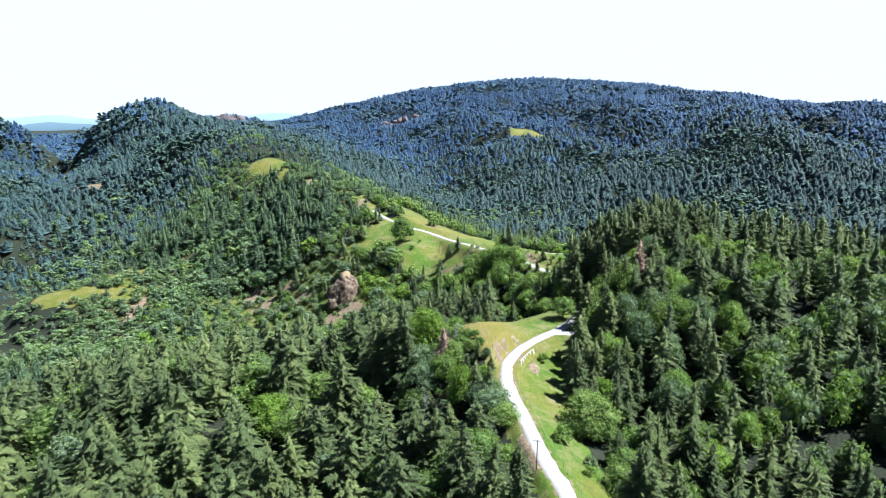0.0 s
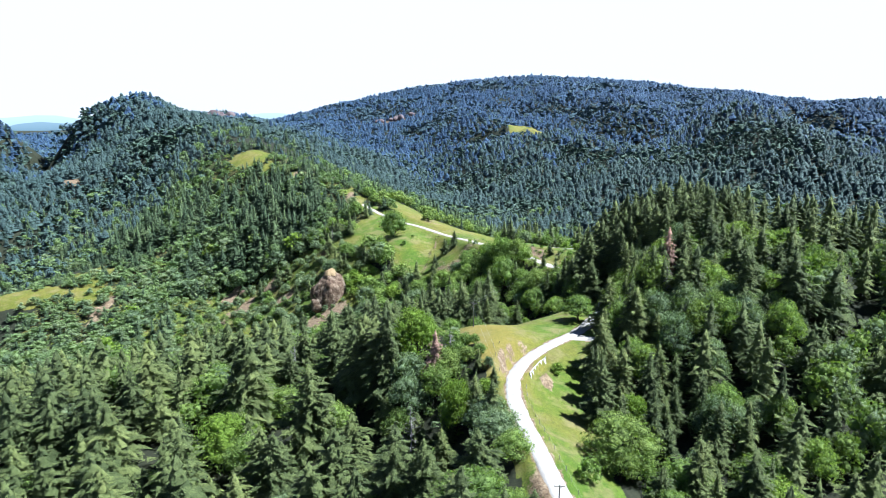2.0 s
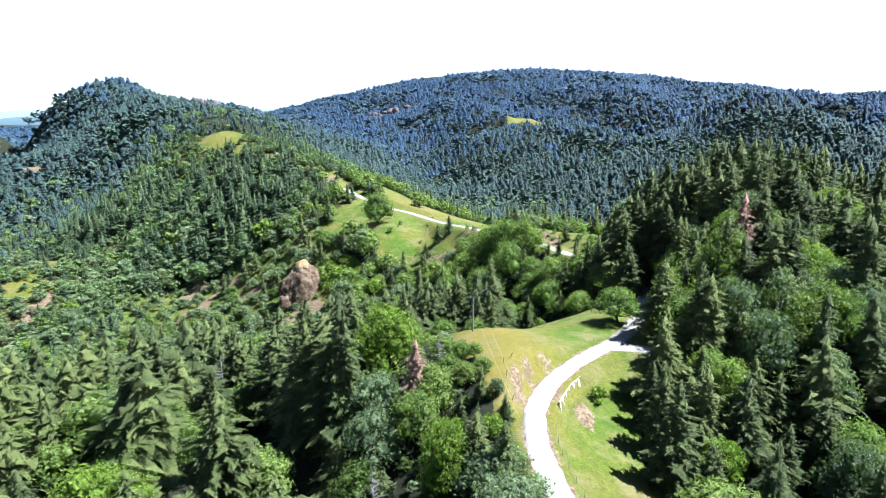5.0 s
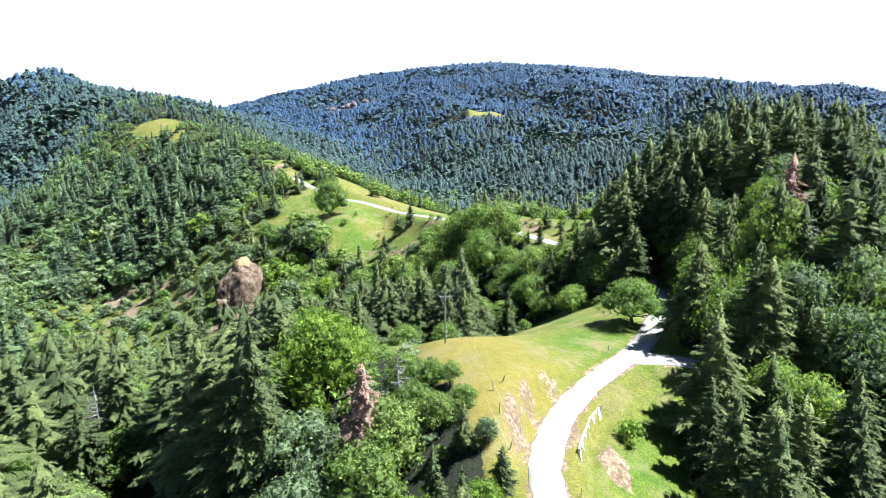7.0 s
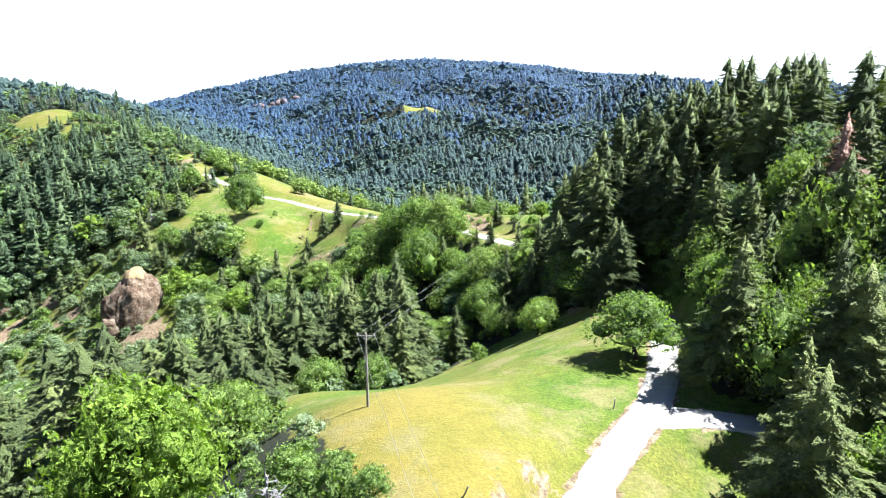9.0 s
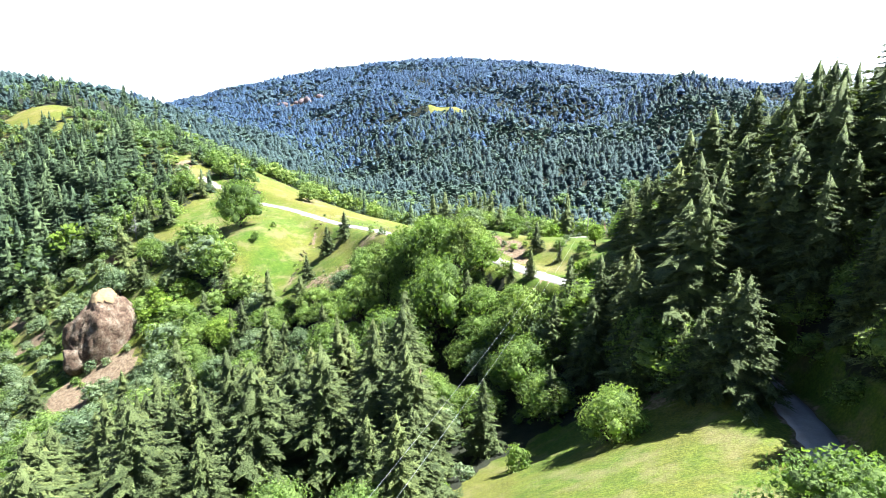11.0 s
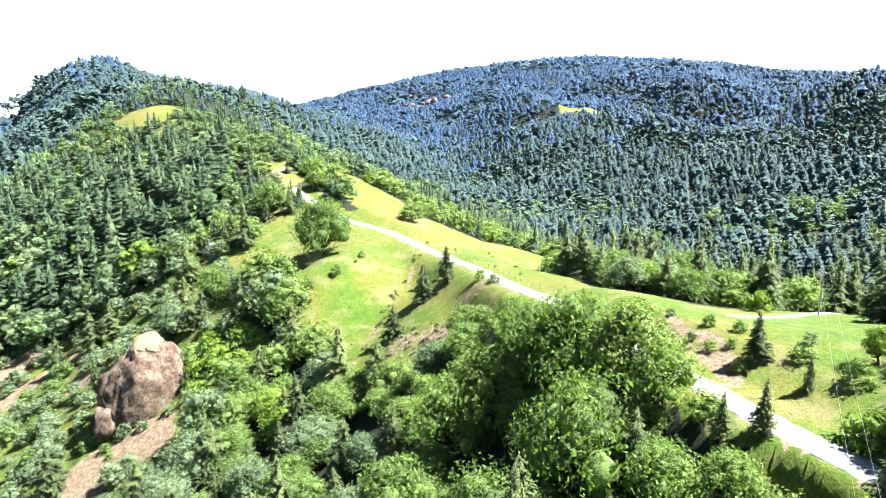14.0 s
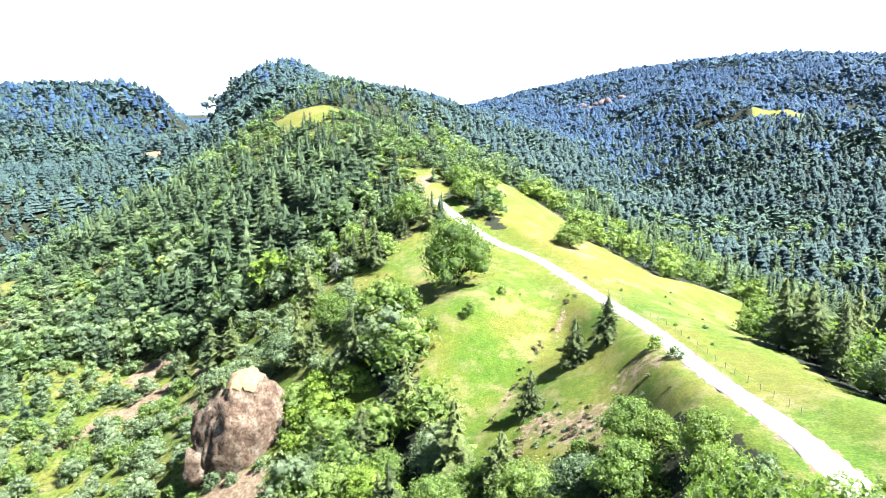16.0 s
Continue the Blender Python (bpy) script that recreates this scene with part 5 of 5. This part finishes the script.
    ("oak_tree", 8, YELLOW, 112, 148, 18, 0.9, "tall yellow-green flowering tree on the forested hill"),
    ("oak_tree", 9, GREY, 96, 122, 18, 0.85, "pale grey-green tree on the forested hill"),
    ("oak_tree", 10, YELLOW, 106, 130, 18, 0.85, "tall yellow-green flowering tree on the forested hill"),
]
for n, (kind, k, leaf, x, y, high, wide, label) in enumerate(HEROES):
    tree(kind, k, leaf, x, y, high, wide, n * 1.9, label)

rng = np.random.RandomState(21)
for n in range(34):
    x, y = (rng.uniform(-52, 34), rng.uniform(326, 440)) if n < 22 else (rng.uniform(6, 60), rng.uniform(300, 470))
    if open_ground(np.array([x]), np.array([y]))[0] > 0 and road_near([x], [y])[0][0] > 5:
        high = rng.uniform(0.4, 1.1)
        tree("shrub", n, (OAK, GREY, OAK, OAK)[n % 4], x, y, high, rng.uniform(0.9, 1.5), n, "low dry scrub bush on the grassy hillside", "scrub on the grass")


for n in range(110):
    x, y = rng.normal(-3, 8), rng.normal(340, 5)
    if n > 80:  # tufts along the washed-out gully
        y = rng.uniform(352, 408)
        x = -22 + (y - 352) * 0.2 + rng.normal(0, 0.8)
    if open_ground(np.array([x]), np.array([y]))[0] > 0:
        tree("shrub", n, (STRAW, STRAW, GREY)[n % 3], x, y, rng.uniform(0.35, 0.8), rng.uniform(1.2, 2.6), n, "tuft of low brown dry brush on the grass", "dry brush on the grass")


def bare_tree(seed, twigs, spread):
    """A leafless dead tree one unit high."""
    r = np.random.RandomState(seed)
    stem = [limb((0, 0, -0.05), (0.01, 0.0, 0.5), 0.02, 0.012, 6), limb((0.01, 0, 0.5), (0.0, 0.01, 1.0), 0.012, 0.002, 5)]
    boughs = []
    for k in range(twigs):
        f, az = 0.2 + 0.75 * (k + r.rand()) / twigs, r.rand() * 6.28
        reach = spread * (1.05 - f) * (0.6 + 0.6 * r.rand())
        p = np.array([0.005, 0.0, f])
        q = p + np.array([np.cos(az) * reach, np.sin(az) * reach, reach * (r.rand() - 0.25)])
        boughs.append(limb(p, q, 0.006, 0.0015, 4))
        for m in range(5):
            u = p + (q - p) * (0.35 + 0.6 * r.rand())
            boughs.append(limb(u, u + r.randn(3) * reach * 0.25, 0.003, 0.0008, 3))
    return joined(stem), joined(boughs)


def dead_tree(seed, x, y, high, wide, label):
    root = tagged(new("dead_tree"), label, "dead tree")
    root.matrix_world = pose(x, y, ground_at(x, y) - 0.1) @ Matrix.Diagonal((high * wide, high * wide, high, 1))
    stem, boughs = bare_tree(seed, 34, 0.32)
    for name, shape in (("trunk", stem), ("crown", boughs)):
        o = new(name, mesh_from(name, shape[0], shape[1], DEAD))
        o.parent = root


dead_tree(1, -11.5, 70, 19, 1.0, "silvery bare dead tree in the dark woods")
dead_tree(2, -61, 131, 22, 1.0, "pale bare dead conifer above the green canopy")
dead_tree(3, 0, 103, 12, 1.5, "grey leafless tree at the edge of the knoll")
dead_tree(4, 84, 116, 18, 1.2, "grey leafless tree on the forested hill")
dead_tree(7, 82, 131, 24, 1.1, "grey leafless tree on the forested hill")
dead_tree(5, -100, 420, 12, 1.2, "pale bare dead tree on the wooded slope")


# ---------------------------------------------------------------- rocks
def rock(name, x, y, z, size, seed, label, detail=4, stone=ROCK):
    bm = bmesh.new()
    bmesh.ops.create_icosphere(bm, subdivisions=detail, radius=1)
    r = random.Random(int(seed * 10))
    splits = []
    for _ in range(34):
        way = Vector((r.gauss(0, 1), r.gauss(0, 1), r.gauss(0, 0.7))).normalized()
        splits.append((way, r.uniform(0.72, 0.95)))
    for v in bm.verts:
        d = v.co.normalized()
        p = d * 1.6 + Vector((seed * 7.1, 0, 0))
        co = d.copy()
        for way, far in splits:
            over = co.dot(way) - far
            if over > 0:
                co -= way * over * 0.92
        co *= 1 + 0.10 * noise.noise(p) + 0.05 * noise.noise(p * 3.1) + 0.035 * (1 - 3 * abs(noise.noise(p * 5.2))) + 0.015 * noise.noise(p * 14)
        v.co = Vector((co.x * size[0], co.y * size[1], co.z * size[2])) * 1.12
    me = bpy.data.meshes.new(name)
    bm.to_mesh(me)
    bm.free()
    me.materials.append(stone)
    me.polygons.foreach_set("use_smooth", np.ones(len(me.polygons), bool))
    place_at = pose(x, y, z, 0, 0, seed * 40)
    if detail < 5:
        ob = tagged(new(name, me), label, "rock")
        ob.matrix_world = place_at
        return ob
    # the great outcrop carries a cap of dry turf
    root = tagged(new(name), label, "rock")
    root.matrix_world = place_at
    crag = new("crag", me)
    crag.parent = root
    bm = bmesh.new()
    bm.from_mesh(me)
    bm.normal_update()
    top = max(v.co.z for v in bm.verts)
    bmesh.ops.delete(bm, geom=[f for f in bm.faces if f.calc_center_median().z < top - 4.2 + 2.2 * noise.noise(f.calc_center_median() * 0.22)], context="FACES")
    for v in bm.verts:
        v.co += v.normal * (0.28 + 0.12 * noise.noise(v.co * 0.6))
    cap = bpy.data.meshes.new("turf_cap")
    bm.to_mesh(cap)
    bm.free()
    cap.materials.append(TURF)
    cap.polygons.foreach_set("use_smooth", np.ones(len(cap.polygons), bool))
    turf = tagged(new("turf_cap", cap), "tan dry grass on top of the rock")
    turf.parent = crag
    return root


rock("rock_outcrop", -90, 350, -8, (12.5, 10.5, 19.0), 1.0, "large weathered red-brown rock outcrop on the slope", 5)
rock("rock_outcrop", -98, 342, -11, (6, 5, 6), 2.0, "broken reddish rock at the foot of the outcrop", 4)
r = np.random.RandomState(4)
for n, (cx, cy, sx, sy, w) in enumerate([(-560, 1419, 38, 14, 17)] * 8 + [(-431, 1641, 36, 16, 15)] * 8 + [(-190, 2142, 75, 16, 17)] * 9):
    x, y = cx + r.uniform(-1, 1) * sx, cy + r.uniform(-1, 1) * sy
    w = w * r.uniform(0.5, 1.2)
    rock("rock_outcrop", x, y, ground_at(x, y) + w * 0.3, (w, w * 0.6, w * r.uniform(0.4, 0.8)), 3.0 + n * 1.3, "jagged pinkish grey rock breaking through the wooded ridge", 3, FARROCK)
rock("rock_outcrop", -178, 402, ground_at(-178, 402) + 1, (3.2, 2.4, 3.5), 40.0, "small reddish rock among bushes on the slope", 3)


# ---------------------------------------------------------------- side tracks
build_road("side_track", SIDE_LINE, 5.6, "short gravel spur joining the mountain road")
build_road("dirt_track", [(x, y, ground_at(x, y) + (0.02 if x > 66 else -0.3)) for x, y in ((60, 294), (68, 300), (76, 304.5), (84, 309.5), (92, 315), (99, 322))], 2.4, "faint pale dirt track along the grassy saddle")


# ---------------------------------------------------------------- poles, cables, fences, wall
def box(bm, size, at, turn=0.0):
    m = Matrix.Translation(at) @ Matrix.Rotation(turn, 4, "Z") @ Matrix.Diagonal((*size, 1))
    return bmesh.ops.create_cube(bm, size=1, matrix=m)


def part(name, bm, material, parent, label=""):
    me = bpy.data.meshes.new(name)
    bm.to_mesh(me)
    bm.free()
    me.materials.append(material)
    o = new(name, me)
    o.parent = parent
    return tagged(o, label)


def rod(r1, r2, depth, at, sides=10):
    bm = bmesh.new()
    bmesh.ops.create_cone(bm, cap_ends=True, segments=sides, radius1=r1, radius2=r2, depth=depth, matrix=Matrix.Translation(at))
    return bm


def utility_pole(x, y, high, turn, label):
    root = tagged(new("utility_pole"), label, "utility pole", "poles of the power line")
    root.matrix_world = pose(x, y, ground_at(x, y), 0, 0, turn)
    part("pole", rod(0.19, 0.13, high + 1, (0, 0, high / 2 - 0.5), 12), POLEWOOD, root)
    bm = bmesh.new()
    box(bm, (2.4, 0.13, 0.16), (0, 0.16, high - 0.45))
    bmesh.ops.bevel(bm, geom=bm.edges[:], offset=0.02, segments=1, affect="EDGES")
    arm = part("crossarm", bm, POLEWOOD, root)
    for k in (-1.05, 1.05):
        part("insulator", rod(0.07, 0.05, 0.24, (k, 0.16, high - 0.25), 8), METAL, arm, "grey insulator")
    for k in (-1, 1):
        bm = bmesh.new()
        m = Matrix.Translation((k * 0.35, 0.2, high - 0.78)) @ Matrix.Rotation(k * radians(48), 4, "Y") @ Matrix.Diagonal((0.05, 0.04, 0.95, 1))
        bmesh.ops.create_cube(bm, size=1, matrix=m)
        part("brace", bm, METAL, arm)
    return root


POLES = [(23.6, 19, 9.5), (9.1, 130.5, 10), (88.5, 311, 10)]
for n, (x, y, high) in enumerate(POLES):
    utility_pole(x, y, high, (-4, -12, -28)[n], ("dark wooden utility pole beside the gravel road", "pale wooden utility pole on the grassy knoll", "pale wooden utility pole on the grassy saddle")[n])


def cable(p, q, sag):
    pts = []
    for k in range(33):
        s = k / 32
        pts.append(Vector(p).lerp(Vector(q), s) - Vector((0, 0, sag * 4 * s * (1 - s))))
    shapes = [limb(a, b, 0.014, 0.014, 4) for a, b in zip(pts, pts[1:])]
    v, f = joined(shapes)
    tagged(new("power_cable", mesh_from("power_cable", v, f, METAL)), "thin grey power cable strung between poles", "cable", "cables of the power line")


for (ax, ay, ah), (bx, by, bh) in zip(POLES, POLES[1:]):
    for off in (-1.05, 1.05):
        cable((ax + off, ay, ground_at(ax, ay) + ah - 0.15), (bx + off, by, ground_at(bx, by) + bh - 0.15), 2.6)


def wire_fence(line, gap, label):
    root = tagged(new("wire_fence"), label, "fence")
    pts = along(line, gap)
    tops = []
    r = np.random.RandomState(5)
    for x, y in pts:
        z = ground_at(x, y)
        part("post", rod(0.07, 0.06, 1.7, (x + r.randn() * 0.1, y + r.randn() * 0.1, z + 0.45), 6), POLEWOOD, root)
        tops.append(Vector((x, y, z)))
    for h in (0.55, 1.1):
        v, f = joined([limb(a + Vector((0, 0, h)), b + Vector((0, 0, h)), 0.012, 0.012, 3) for a, b in zip(tops, tops[1:])])
        o = new("wire", mesh_from("wire", v, f, METAL))
        o.parent = root


def beside(y0, y1, off):
    """Points at a distance to the right of the road between two stations."""
    t = np.gradient(MAIN_WAY[:, :2], axis=0)
    t /= np.linalg.norm(t, axis=1)[:, None]
    p = MAIN_WAY[:, :2] + np.stack([t[:, 1], -t[:, 0]], 1) * off
    m = (MAIN_WAY[:, 1] > y0) & (MAIN_WAY[:, 1] < y1)
    return [tuple(c) for c in p[m][::3]]


wire_fence(beside(2, 88, 4.2), 4.5, "weathered post and wire fence along the road")
wire_fence(beside(318, 432, 5.0), 5.0, "weathered post and wire fence along the road")

CONCRETE = plain("pale_concrete", (0.300, 0.288, 0.270), (0.396, 0.390, 0.372), 3.0, 0.9, 0.3, 0.02)


WHITE = plain("whitewashed_plank", (0.372, 0.366, 0.348), (0.468, 0.462, 0.444), 5.0, 0.85, 0.3, 0.02)


def retaining_wall():
    root = tagged(new("retaining_wall"), "low retaining wall of whitewashed planks below the road", "wall")
    pts = [Vector((x, y, 0)) for x, y in along([(26.4, 93.4), (28.0, 97), (30.9, 103), (33.4, 106.4)], 1.25)]
    for p, q in zip(pts, pts[1:]):
        z, turn = 48.15, math.atan2(q.y - p.y, q.x - p.x)
        c = p.lerp(q, 0.5)
        bm = bmesh.new()
        lean = Matrix.Translation((c.x, c.y, z + 0.3)) @ Matrix.Rotation(turn, 4, "Z") @ Matrix.Rotation(radians(-15), 4, "X") @ Matrix.Translation((0, 0, -1.0)) @ Matrix.Diagonal((1.05, 0.14, 2.1, 1))
        bmesh.ops.create_cube(bm, size=1, matrix=lean)
        bmesh.ops.bevel(bm, geom=bm.edges[:], offset=0.02, segments=1, affect="EDGES")
        part("plank", bm, WHITE, root)
        mid = (p + q) / 2
        bm = bmesh.new()
        box(bm, ((q - p).length * 0.99, 0.22, 0.16), (mid.x - 0.1, mid.y + 0.05, z + 0.2), turn)
        bmesh.ops.bevel(bm, geom=bm.edges[:], offset=0.03, segments=1, affect="EDGES")
        part("coping", bm, CONCRETE, root, "pale concrete coping")
    side = (pts[-1] - pts[0]).normalized()
    for c in (pts[0], pts[-1]):
        bm = bmesh.new()
        box(bm, (0.3, 0.3, 2.7), (c.x - side.y * -0.05, c.y, 47.4))
        part("end_post", bm, WHITE, root)


retaining_wall()


def stray_post(x, y, lean):
    root = tagged(new("fence_post"), "leaning weathered fence post in the grass", "post", "stray posts on the knoll")
    root.matrix_world = pose(x, y, ground_at(x, y), lean, lean * 0.6, 0)
    part("post", rod(0.09, 0.07, 1.9, (0, 0, 0.6), 7), POLEWOOD, root)


for n, (x, y) in enumerate([(41.8, 128.9), (17, 106), (15.2, 103), (16.2, 92.5), (15.4, 97.5)]):
    stray_post(x, y, (4, 22, -14, 12, -6)[n])
